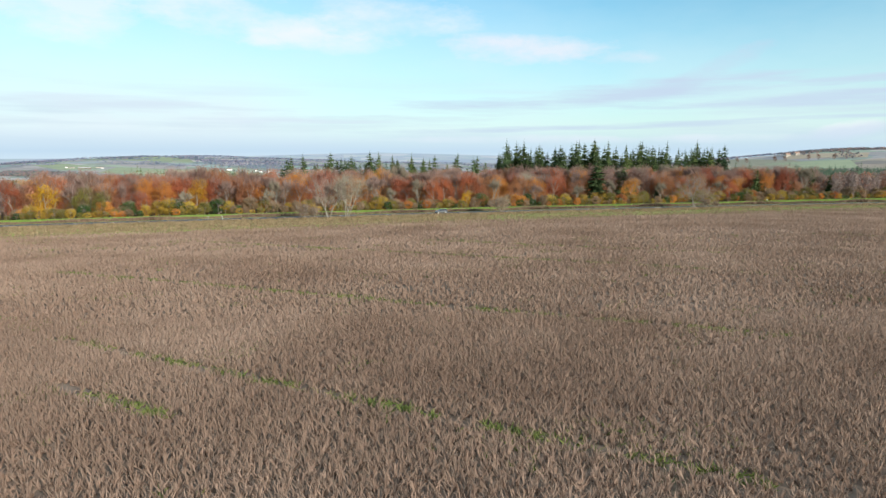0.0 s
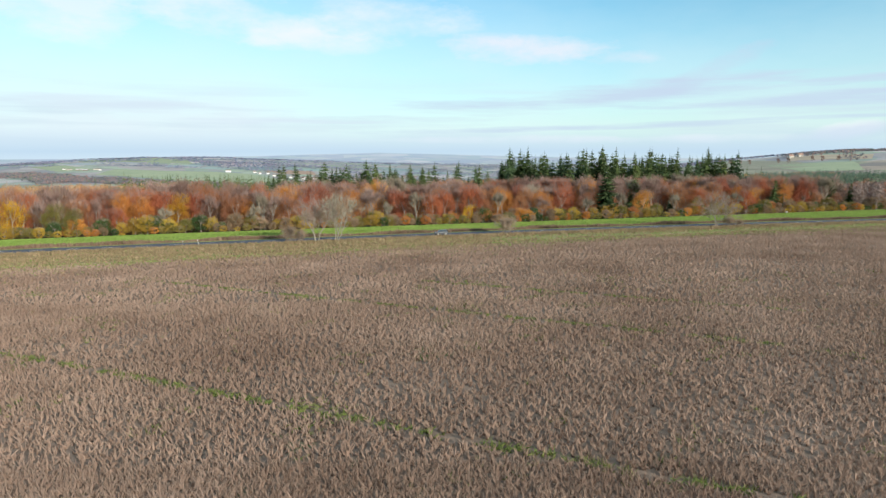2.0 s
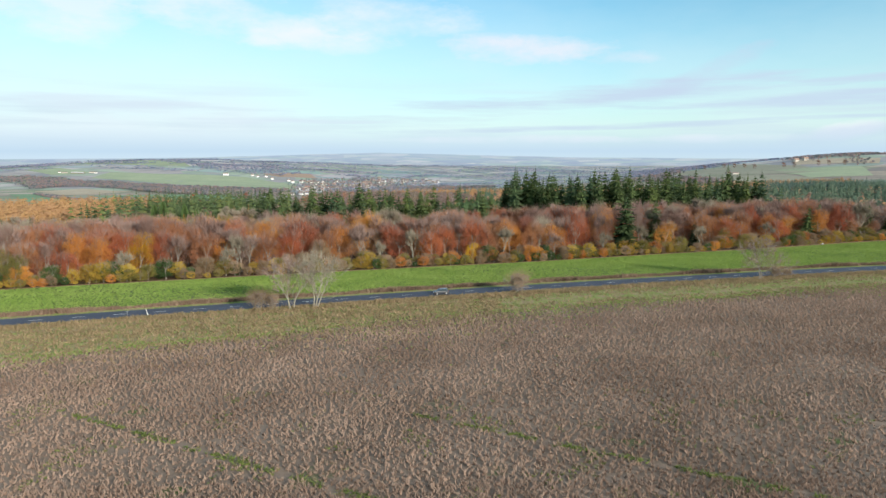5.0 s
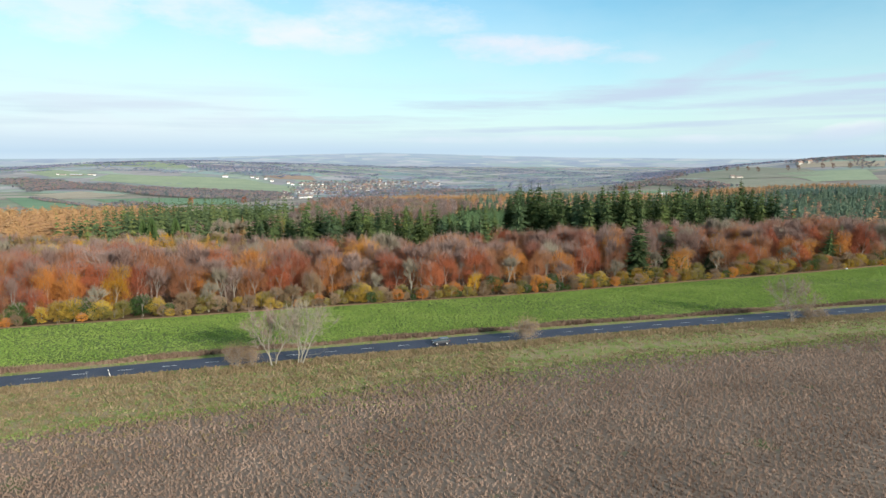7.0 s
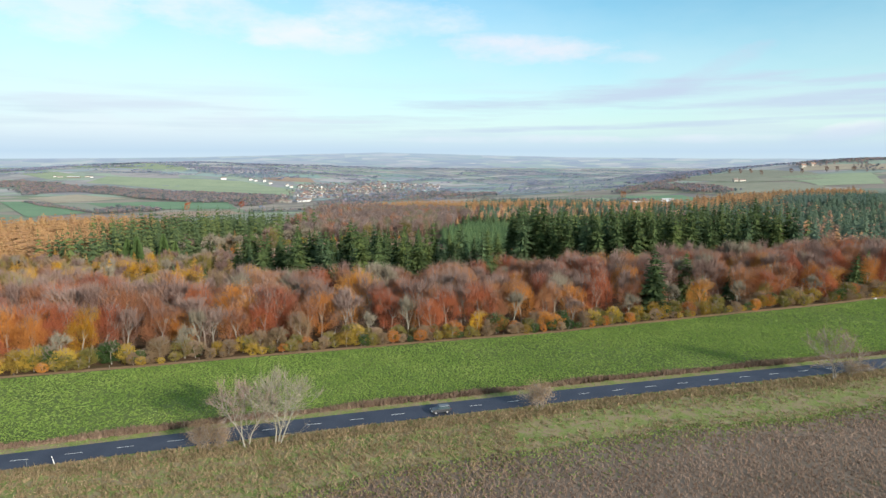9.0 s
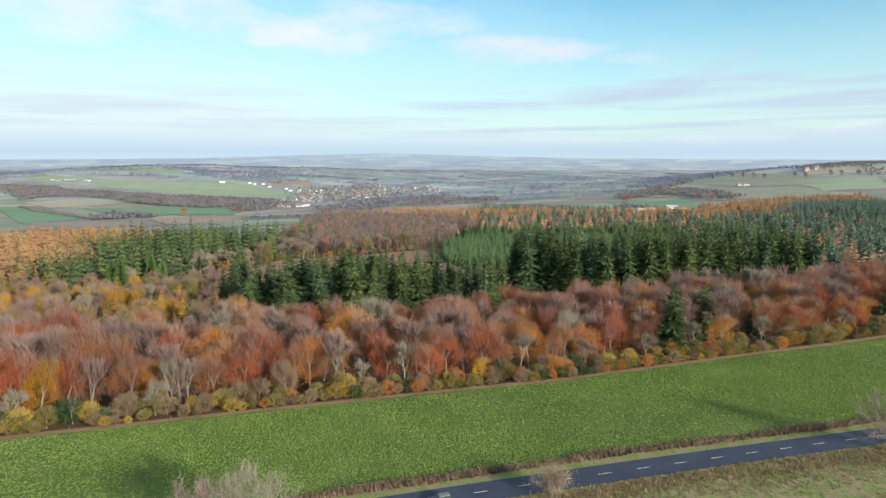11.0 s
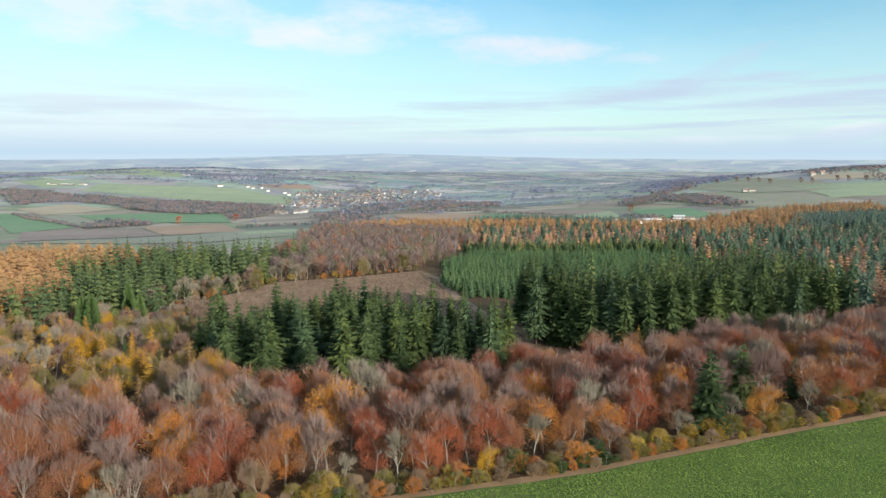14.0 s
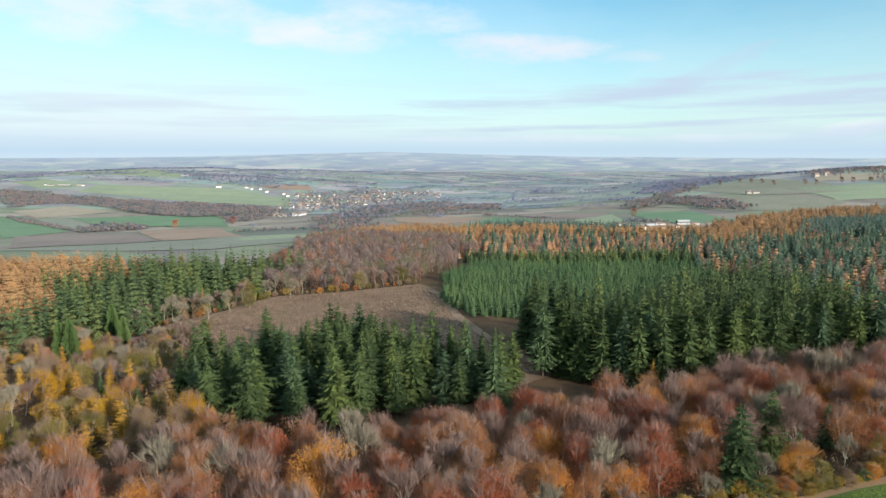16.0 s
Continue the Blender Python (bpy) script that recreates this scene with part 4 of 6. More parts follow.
def build_belt():
    """The belt of autumn beeches between the green field and the conifers."""
    rng = np.random.default_rng(21)
    pick = random.Random(4)
    known = [("pale", -112, 272, 11), ("gold", -109, 279, 17), ("pale", -78, 279, 11), ("orange", -69, 292, 16), ("russet", -46, 297, 16),
             ("orange", -41, 301, 18), ("mauve", -31, 306, 17), ("pale", -24, 295, 10), ("copper", -18, 305, 16), ("pale", -12, 299, 14),
             ("orange", -8, 306, 12), ("copper", 1, 307, 16), ("gold", 11, 303, 9), ("russet", 18, 322, 18), ("pale", 24, 311, 14), ("russet", 36, 318, 17),
             ("orange", 47, 320, 16), ("copper", 58, 328, 17), ("pale", 68, 324, 11), ("pale", 118, 345, 11), ("mauve", 92, 352, 18),
             ("copper", -128, 284, 18), ("russet", -88, 285, 16), ("olive", -150, 262, 14), ("olive", -141, 259, 12), ("copper", -178, 262, 18),
             ("orange", -130, 300, 17), ("orange", -62, 300, 17), ("orange", 8, 326, 18), ("copper", 88, 366, 19), ("orange", 133, 380, 18), ("copper", 160, 392, 19)]
    spots = [(x, y) for _, x, y, _ in known]
    for kind, x, y, h in known:
        tree(kind, x, y, h)
    firs = [(80, 331, 26, 2, "fir"), (101, 355, 22, 0, "fir"), (103, 343, 14, 3, "fir"), (123, 362, 15, 1, "spruce"), (184, 373, 18, 0, "fir"), (194, 381, 19, 1, "fir"), (210, 385, 18, 3, "fir"),
            (229, 395, 18, 0, "fir"), (243, 399, 16, 1, "fir"), (-190, 262, 14, 2, "fir")]
    for x, y, h, i, f in firs:
        s = h / 32
        plant("fir_tree", FIRS[i], FIR[f], "dark green fir tree standing among the beeches", "tree", x, y, s * 1.3, 0.8, group="firs among the beeches")
        spots.append((x, y))
    gx, gy = spread([(-172, 200), (240, 320), (240, 500), (-172, 350)], 9.4, rng)
    front, back = gy - edge_y(gx), belt_y(gx) - gy
    for x, y, f, b in zip(gx, gy, front, back):
        if f < 5 or b < 0 or min((x - a) ** 2 + (y - c) ** 2 for a, c in spots) < 26:
            continue
        drift = noise.noise((x / 28, y / 28, 3.0)) + 0.35 * pick.uniform(-1, 1)
        if f < 22 and pick.random() < 0.28:
            kind = pick.choice(("orange", "copper", "orange", "gold" if x < -60 else "orange", "russet"))
        elif f < 14 and pick.random() < 0.24:
            kind = pick.choice(("pale", "pale", "olive", "tan"))
        elif drift < -0.12:
            kind = pick.choice(("mauve", "mauve", "mauve", "pale", "copper", "russet"))
        elif drift < 0.15:
            kind = pick.choice(("mauve", "mauve", "mauve", "russet", "copper", "pale", "russet"))
        else:
            kind = pick.choice(("russet", "copper", "copper", "mauve", "orange", "russet"))
        tree(kind, x, y, (13 if f < 9 else 16.5 if f < 18 else 19) * pick.uniform(0.82, 1.15))
    known = [("yellow", -120, 266, 6.5), ("yellow", -116, 268, 5.5), ("yellow", -93, 274, 6), ("yellow", -62, 284, 5.5), ("yellow", -28, 292, 6.5), ("yellow", -31, 290, 5),
             ("yellow", 128, 344, 5.5), ("yellow", 133, 346, 5), ("yellow", 144, 351, 6.5), ("yellow", 155, 356, 6), ("green", -100, 275, 6), ("green", -75, 281, 4.5), ("green", 18, 305, 7)]
    for kind, x, y, h in known:
        shrub(kind, x, y, h)
    x = -215.0
    while x < 300:
        if min(abs(x - k[1]) for k in known) > 3:
            kind = pick.choice(("olive", "yellow", "olive", "tan", "yellow", "tan", "green", "olive", "orange"))
            shrub(kind, x, float(edge_y(x)) + pick.uniform(0.6, 2.4), pick.uniform(2.2, 4.6))
        if pick.random() < 0.75:
            shrub(pick.choice(("olive", "tan", "yellow", "olive", "olive", "green", "tan", "orange", "tan")), x + 1, float(edge_y(x)) + pick.uniform(3.5, 7.0), pick.uniform(3.6, 7.4))
        x += pick.uniform(2.2, 3.6)


build_belt()


# ---- the conifers behind ----
def build_conifers():
    rng = np.random.default_rng(8)
    row = "row of tall dark green firs in front of the clearing"
    for x, y in zip(*spread([(-102, 385), (-60, 380), (-10, 388), (30, 398), (34, 430), (-20, 446), (-50, 488), (-80, 480), (-104, 428)], 11.0, rng, ragged=0.5)):
        h = rng.uniform(20, 31)
        plant("fir_tree", FIRS[rng.integers(5)], FIR["fir" if rng.random() < 0.75 else "spruce"], "tall dark green fir beside the clearing", "tree", x, y, h / 32 * rng.uniform(0.98, 1.2), rng.uniform(0.86, 1.0), group=row)
    for x, y in zip(*spread([(42, 438), (60, 425), (80, 412), (130, 428), (200, 452), (214, 500), (120, 470), (75, 470), (58, 520), (40, 505)], 9.2, rng)):
        h = rng.uniform(30, 38)
        plant("fir_tree", FIRS[rng.integers(5)], FIR["fir" if rng.random() < 0.8 else "spruce"], "very tall dark fir in the dense conifer stand", "tree", x, y, h / 32 * rng.uniform(0.92, 1.1), rng.uniform(0.95, 1.08), group="tall fir stand")
    for x, y, h, k in ((-190, 471, 25, "cypress"), (-183, 468, 27, "cypress"), (-192, 524, 24, "cypress"), (-176, 505, 20, "cypress")):
        plant("cypress_tree", NARROW[0 if h > 18 else 1], FIR[k], "bright green columnar cypress beside the clearing", "tree", x, y, h / 20 * 0.92, 1.0, group="cypresses")
    larches = [(-118, 372, 15, "larch"), (-113, 377, 14, "larch"), (-106, 384, 13, "brownlarch"), (-92, 372, 13, "larch"), (-78, 371, 12, "larch"), (-97, 380, 14, "brownlarch"),
               (-128, 370, 13, "brownlarch"), (-137, 376, 14, "brownlarch"), (-85, 386, 15, "larch"), (-168, 392, 12, "larch"), (-103, 395, 15, "brownlarch"), (-151, 372, 15, "brownlarch"),
               (-70, 368, 12, "brownlarch"), (84, 414, 13, "larch"), (170, 445, 14, "larch")]
    for x, y, h, k in larches:
        plant("larch_tree", LARCH[int(abs(x)) % 2], FIR[k], "larch tree with golden autumn needles" if k == "larch" else "larch tree with faded brown needles", "tree", x, y, h / 18 * 1.2, 0.95, group="larches")
    for x, y in zip(*spread([(-240, 330), (-125, 340), (-70, 360), (-105, 400), (-130, 450), (-190, 500), (-260, 500), (-330, 430)], 11.0, rng)):
        r = rng.random()
        if min((x - a) ** 2 + (y - b) ** 2 for a, b, _, _ in larches) < 16:
            continue
        if r < 0.07:
            plant("fir_tree", FIRS[rng.integers(5)], FIR["fir"], "mid-sized dark spruce in mixed woodland", "tree", x, y, rng.uniform(0.45, 0.75), 0.9, group="spruces in the mixed wood")
        elif r < 0.36:
            plant("larch_tree", LARCH[rng.integers(2)], FIR["larch" if r < 0.24 else "brownlarch"], "larch tree with golden autumn needles" if r < 0.24 else "larch tree with faded brown needles", "tree", x, y, rng.uniform(0.7, 1.0), 1.0, group="larches")
        else:
            tree(("olive", "tan", "tan", "pale", "russet", "mauve", "olive", "gold")[rng.integers(8)], x, y, rng.uniform(12, 17))
    for x, y in zip(*spread([(-176, 505), (-150, 470), (-118, 440), (-108, 470), (-135, 520), (-165, 560)], 7.5, rng)):
        r = rng.random()
        if r < 0.55:
            shrub(("tan", "tan", "olive", "orange")[rng.integers(4)], x, y, rng.uniform(2.5, 5.5))
        else:
            tree(("pale", "tan", "mauve", "olive")[rng.integers(4)], x, y, rng.uniform(8, 13))
    for x, y, k, h in ((-168, 560, "pale", 17), (-158, 580, "pale", 16), (-172, 575, "brownlarch", 19), (-165, 590, "brownlarch", 20), (-150, 600, "pale", 15), (-140, 612, "olive", 13), (-155, 500, "pale", 13), (-120, 648, "pale", 16)):
        if k in FIR:
            plant("larch_tree", LARCH[0], FIR[k], "tall thin larch at the edge of the clearing", "tree", x, y, h / 18 * 0.8, 1.25, group="larches")
        else:
            tree(k, x, y, h)


build_conifers()


def build_clearing_edge():
    """Low growth along the far side of the clearing."""
    pick = random.Random(9)
    line = [(-190, 540), (-160, 600), (-138, 654), (-85, 672), (-22, 704)]
    for (x0, y0), (x1, y1) in zip(line, line[1:]):
        n = int(math.hypot(x1 - x0, y1 - y0) / 5.5)
        for i in range(n):
            t = (i + pick.uniform(-0.3, 0.3)) / n
            if pick.random() < 0.6:
                tree(pick.choice(("pale", "pale", "tan", "mauve", "olive", "pale")), x0 + (x1 - x0) * t + pick.uniform(-3, 3), y0 + (y1 - y0) * t + pick.uniform(4, 12), pick.uniform(13, 19))
            shrub(pick.choice(("tan", "olive", "tan", "yellow", "tan", "orange")), x0 + (x1 - x0) * t + pick.uniform(-2, 2), y0 + (y1 - y0) * t + pick.uniform(-1, 5), pick.uniform(2.5, 6.0))


build_clearing_edge()


# ---- woods further off, too many to count ----
def broad_arrays(seed, leaves, twigs, size, H=17, R=4.8, thin=0.26):
    """A broadleaf crown for the middle distance: rising twigs under a dome of small sprays, on a pale stem."""
    rng = np.random.default_rng(seed)

    def dome(n, low):
        d = rng.normal(size=(n, 3))
        d[:, 2] = d[:, 2] * 0.9 + 0.25
        d /= np.linalg.norm(d, axis=1, keepdims=True)
        lump = 0.86 + 0.2 * np.sin(3 * np.arctan2(d[:, 1], d[:, 0]) + seed) * (1 - d[:, 2] ** 2)
        return d * np.array((R, R, H * 0.40)) * (rng.uniform(low, 1.0, n) * lump)[:, None] + np.array((0, 0, H * 0.58)), d

    tip, d = dome(twigs, 0.8)
    foot = tip * np.array((0.35, 0.35, 1.0)) - np.array((0, 0, 1.0)) * rng.uniform(1.5, 4.0, (twigs, 1))
    A = [blades(foot, tip + d * 0.5, thin * rng.uniform(0.7, 1.3, twigs), rng)]
    if leaves:
        c, d = dome(leaves, 0.62)
        face = d + rng.normal(size=d.shape) * 0.35
        face /= np.linalg.norm(face, axis=1, keepdims=True)
        u = np.cross(face, rng.normal(size=d.shape))
        u /= np.linalg.norm(u, axis=1, keepdims=True)
        v, s = np.cross(face, u), (rng.uniform(0.7, 1.3, leaves) * size)[:, None]
        A.append(np.stack([c + u * s, c - u * 0.5 * s + v * 0.8 * s, c - u * 0.5 * s - v * 0.8 * s], 1).reshape(-1, 3))
    A.append(blades(np.array([(0.2, 0, 0), (-0.2, 0.1, 0)]), np.array([(0.1, 0.1, H * 0.7), (-0.1, 0, H * 0.7)]), 0.3, rng))
    return np.concatenate(A)


def wood(name, outline, gap, shapes, mat, words, seed, low=0.8, high=1.15, category="wood", tint=None, bands=None):
    """A whole wood as one mass of single trees."""
    rng = np.random.default_rng(seed)
    x, y = spread(outline, gap, rng, ragged=1.1)
    V, T = [], []
    which = rng.integers(len(shapes), size=len(x))
    for k, shape in enumerate(shapes):
        i = np.where(which == k)[0]
        if not len(i):
            continue
        a, s = rng.uniform(0, 6.28, len(i)), rng.uniform(low, high, len(i))
        ca, sa = np.cos(a)[:, None], np.sin(a)[:, None]
        P = np.stack([shape[:, 0] * ca - shape[:, 1] * sa, shape[:, 0] * sa + shape[:, 1] * ca, np.repeat(shape[None, :, 2], len(i), 0)], -1) * s[:, None, None]
        P += np.stack([x[i], y[i], height(x[i], y[i])], -1)[:, None]
        V.append(P.reshape(-1, 3))
        drift = np.array([noise.noise((px / 60, py / 60, seed)) for px, py in zip(x[i], y[i])]) * 0.5
        t = np.clip(rng.uniform(0, 1, len(i)) + drift, 0, 1) if tint is None else np.clip(rng.normal(tint[0], tint[1], len(i)), 0, 1)
        if bands is not None:
            t = bands[k][0] + t * (bands[k][1] - bands[k][0])
        T.append(np.repeat(t, len(shape)))
    V = np.concatenate(V)
    ob = new(name, mesh(name, V, soup(V), [mat], tint=np.concatenate(T)))
    return tagged(ob, words, category, kind="stuff")


B_MID = [broad_arrays(100 + i, 195, 66, 0.46, 17.5, 4.3 + 0.25 * i, 0.19) for i in range(4)]
B_FAR = [broad_arrays(110 + i, 30, 4, 1.9, 12, 5.4)[:-6] for i in range(3)]
F_MID = [fir_arrays(120 + i, 25, 7.4, 14, 7, bare=0.05, droop=0.3, ragged=0.42, boughs=24, steep=0.35) for i in range(3)]
F_TALL = [spruce_arrays(125 + i, 31, 8.6 + 0.5 * i, 16, 8, bare=0.06, droop=0.32, ragged=0.42) for i in range(3)]
F_BAND = [spruce_arrays(128 + i, 25, 7.0 + 0.5 * i, 13, 7, bare=0.06, droop=0.3, ragged=0.42) for i in range(3)]
F_SMALL = [fir_arrays(130 + i, 9.5, 2.7, 7, 6, bare=0.02, droop=0.2) for i in range(3)]
L_MID = [fir_arrays(140 + i, 15.5, 5.2, 9, 8, bare=0.10, droop=0.15, ragged=0.4, pointed=0.62, boughs=12, steep=0.3) for i in range(3)]
F_FAR = [fir_arrays(150 + i, 20, 6.0, 9, 6, bare=0.04) for i in range(2)]
MIX = [F_MID[0], L_MID[0], B_MID[0], F_MID[1], L_MID[1], B_MID[1], L_MID[2]]
GREEN, GOLDEN, RED = (0.0, 0.29), (0.50, 0.62), (0.83, 1.0)
MIX_BANDS = [GREEN, GOLDEN, RED, GREEN, GOLDEN, RED, GOLDEN]

wood("bare_wood", [(-172, 246), (-172, 324), (-300, 312), (-420, 300), (-420, 192), (-235, 230)], 9.0, B_MID, W_BROAD, "autumn wood running on along the green field", 15)
wood("bare_wood", [(240, 386), (330, 414), (480, 458), (480, 560), (300, 490), (240, 460)], 9.0, B_MID, W_BROAD, "autumn wood running on beyond the firs", 16)
wood("fir_wood", [(75, 475), (120, 475), (205, 500), (245, 560), (262, 620), (255, 700), (215, 640), (150, 575), (85, 535)], 11.5, F_TALL, W_FIR, "dense stand of tall dark firs", 1, 0.74, 1.18)
wood("fir_wood", [(-262, 545), (-300, 640), (-330, 760), (-140, 770), (-150, 655), (-172, 600), (-192, 555), (-200, 505), (-205, 462), (-225, 470)], 10.5, F_BAND, W_FIR, "band of dark conifers beside the felled clearing", 2, 0.85, 1.28)
wood("young_plantation", [(-2, 655), (14, 572), (60, 555), (145, 590), (212, 660), (250, 730), (240, 800), (28, 812), (2, 730)], 4.4, F_SMALL, W_YOUNG, "dense young spruce plantation of even height", 3, 0.75, 1.3)
wood("fir_wood", [(28, 812), (240, 800), (262, 840), (20, 840)], 6.5, F_MID, W_FIR, "dark row of older spruces behind the plantation", 4, 0.55, 0.75)
wood("bare_wood", [(-150, 668), (-83, 682), (-22, 712), (-4, 760), (14, 850), (40, 930), (30, 1010), (-40, 1080), (-130, 1120), (-190, 1060), (-170, 820), (-145, 770)], 8.6, B_MID, W_BROAD, "leafless grey-mauve beech wood beyond the clearing", 5, 0.75, 1.2)
wood("larch_wood", [(-240, 500), (-290, 640), (-260, 770), (-400, 800), (-560, 720), (-430, 520), (-330, 470)], 10.5, [L_MID[0], B_MID[2], L_MID[1], L_MID[2]], W_LARCH, "wood of golden-orange larches and beeches", 6, 1.05, 1.5, tint=(0.52, 0.13))
wood("larch_wood", [(-130, 1120), (-40, 1080), (30, 1010), (60, 1080), (180, 1050), (280, 1010), (330, 1010), (420, 1100), (280, 1075), (150, 1135), (30, 1165), (-81, 1220), (-150, 1170)], 9.5, L_MID, W_LARCH, "band of orange larches beyond the leafless wood", 7, 0.85, 1.2, tint=(0.5, 0.16))
wood("mixed_wood", [(20, 845), (262, 845), (330, 900), (330, 1010), (280, 1010), (180, 1050), (60, 1080), (30, 1010), (40, 930)], 11.0, MIX, W_MIX, "mixed larches, bare trees and spruces behind the plantation", 17, 0.6, 0.95, bands=MIX_BANDS)
wood("mixed_wood", [(250, 715), (262, 620), (245, 560), (214, 500), (300, 500), (420, 540), (620, 640), (760, 900), (700, 1150), (470, 960), (400, 950), (330, 900), (245, 810)], 12.0, [MIX[0], MIX[1], MIX[2], MIX[3]], W_MIX, "mixed wood of spruces, larches and leafless trees", 8, 0.75, 1.1, bands=[GREEN, GOLDEN, RED, GREEN])
wood("larch_wood", [(330, 900), (400, 950), (470, 960), (574, 1170), (700, 1400), (560, 1290), (420, 1130), (330, 1010)], 10.0, L_MID, W_LARCH, "orange larches running up towards the hill", 18, 0.8, 1.2)
wood("fir_wood", [(449, 945), (581, 960), (900, 1100), (757, 1250), (574, 1170)], 9.5, F_FAR, W_FIRFAR_HAZED, "block of dark spruces on the far slope", 9, 0.85, 1.2)
wood("fir_wood", [(30, 1185), (120, 1240), (249, 1160), (300, 1130), (300, 1095), (238, 1105), (109, 1175), (30, 1160)], 8.0, F_FAR, W_FIRFAR_HAZED, "dark strip of spruces beside the valley fields", 10, 0.7, 0.95)
wood("larch_wood", [(700, 1400), (560, 1290), (620, 1210), (800, 1270), (900, 1500)], 11.0, L_MID, W_LARCH, "larches climbing the hill side", 11)
wood("bare_wood", [(300, 490), (480, 560), (620, 640), (420, 540)], 9.0, B_MID, W_BROAD, "reddish leafless wood behind the firs", 12, tint=(0.45, 0.3))
wood("bare_wood", [(-560, 720), (-430, 520), (-330, 470), (-300, 312), (-420, 300), (-420, 192), (-700, 150), (-900, 700)], 15.0, B_FAR, W_BROAD, "autumn wood running on along the road", 13, 1.2, 1.6)
wood("bare_wood", [(480, 458), (480, 560), (620, 640), (760, 900), (1000, 900), (900, 480)], 15.0, B_FAR, W_BROAD, "autumn wood on the far side of the belt", 14, 1.2, 1.6)

FARWOOD = (
    ([(-1434, 2204), (-1418, 2349), (-1209, 2289), (-977, 2200), (-784, 2172), (-567, 2045), (-440, 1935), (-440, 1650), (-500, 1610), (-558, 1772), (-682, 1728), (-871, 1880), (-1136, 2120), (-1209, 2070), (-1227, 2000)], 9.5, "brown wood along the valley side"),
    ([(-1700, 2250), (-1434, 2204), (-1227, 1928), (-1209, 2024), (-1400, 2400), (-1700, 2500)], 11, "brown wood running on along the valley side"),
    ([(417, 1664), (540, 1860), (610, 1900), (690, 1760), (679, 1597), (636, 1481), (563, 1563), (532, 1688), (438, 1599)], 10, "red-brown hanging wood on the hill's foot"),
    ([(780, 2560), (960, 2680), (1120, 2560), (1090, 2440), (979, 2404), (827, 2284), (641, 2122), (600, 2180)], 13, "dark leafless wood on the hill's flank"),
    ([(-2600, 3900), (-2400, 3900), (-1806, 3039), (-1913, 2916)], 22, "dark wood on the far upland"),
    ([(-1240, 3184), (-949, 3108), (-721, 3026), (-740, 2818), (-1106, 2913)], 20, "mixed wood above the pasture"),
    ([(874, 2650), (1240, 3300), (1400, 3200), (770, 2248)], 18, "bare wood along the hill crest"),
    ([(880, 2520), (1150, 2540), (1500, 2420), (1800, 2470), (1800, 2530), (1500, 2480), (1150, 2600), (880, 2590)], 11, "line of dark trees along the hill crest"),
    ([(560, 1900), (780, 2260), (880, 2520), (930, 2500), (800, 2230), (600, 1880)], 11, "belt of bare trees up the hill's flank"),
    ([(-3000, 3450), (-900, 3650), (-900, 3730), (-3000, 3560)], 16, "dark wood on the far skyline"),
    ([(-2900, 3050), (-1900, 2960), (-1750, 3020), (-2900, 3250)], 16, "dark wood on the upland edge"),
    ([(-1180, 3060), (-300, 3160), (-300, 3210), (-1180, 3130)], 14, "belt of trees above the village"),
    ([(1450, 2380), (1900, 2300), (2100, 2600), (1600, 2750)], 13, "dark wood crowning the hill"),
    ([(1284, 2217), (1203, 2298), (1500, 2700), (1650, 2600)], 16, "bare wood on the hill top"),
    ([(1368, 2194), (1305, 1968), (1250, 2004), (1600, 2700), (1900, 2700)], 16, "dark wood on the hill's brow"),
    ([(-303, 1557), (-235, 1995), (-45, 2304), (157, 2003), (116, 1690), (-133, 1770), (-148, 1502)], 14, "wood in the valley bottom below the village"),
    ([(-480, 1950), (-250, 1900), (-60, 2500), (-60, 2850), (-380, 2850), (-560, 2600)], 26, "garden trees among the village houses"),
    ([(-161, 1147), (-112, 1330), (-173, 1516), (-260, 1465)], 12, "grey leafless copse beside the larches"),
    ([(-730, 1400), (-610, 1440), (-640, 1500), (-760, 1560)], 10, "dark thicket between the ploughed fields"),
    ([(-1045, 1650), (-1030, 1662), (-738, 1430), (-745, 1418)], 6, "hedge beside the green field"),
    ([(-420, 1375), (-400, 1330), (-210, 1375), (-215, 1400)], 9, "olive hedge and scrub"),
    ([(-126, 1690), (111, 1622), (111, 1612), (-126, 1675)], 7, "field hedge in the valley"),
    ([(95, 1580), (205, 1412), (190, 1408), (85, 1570)], 7, "field hedge in the valley"),
    ([(316, 1275), (363, 1240), (380, 1225), (350, 1215), (310, 1240)], 7, "yellow-green shelter trees beside the farm"),
)
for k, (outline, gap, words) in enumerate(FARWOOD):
    wood("far_wood", outline, gap, B_FAR, W_FAR_HAZED if outline[0][1] > 2400 else W_VALLEY_HAZED, words, 200 + k, 0.55 if gap > 9 else 0.35, 1.0 if gap > 9 else 0.6)


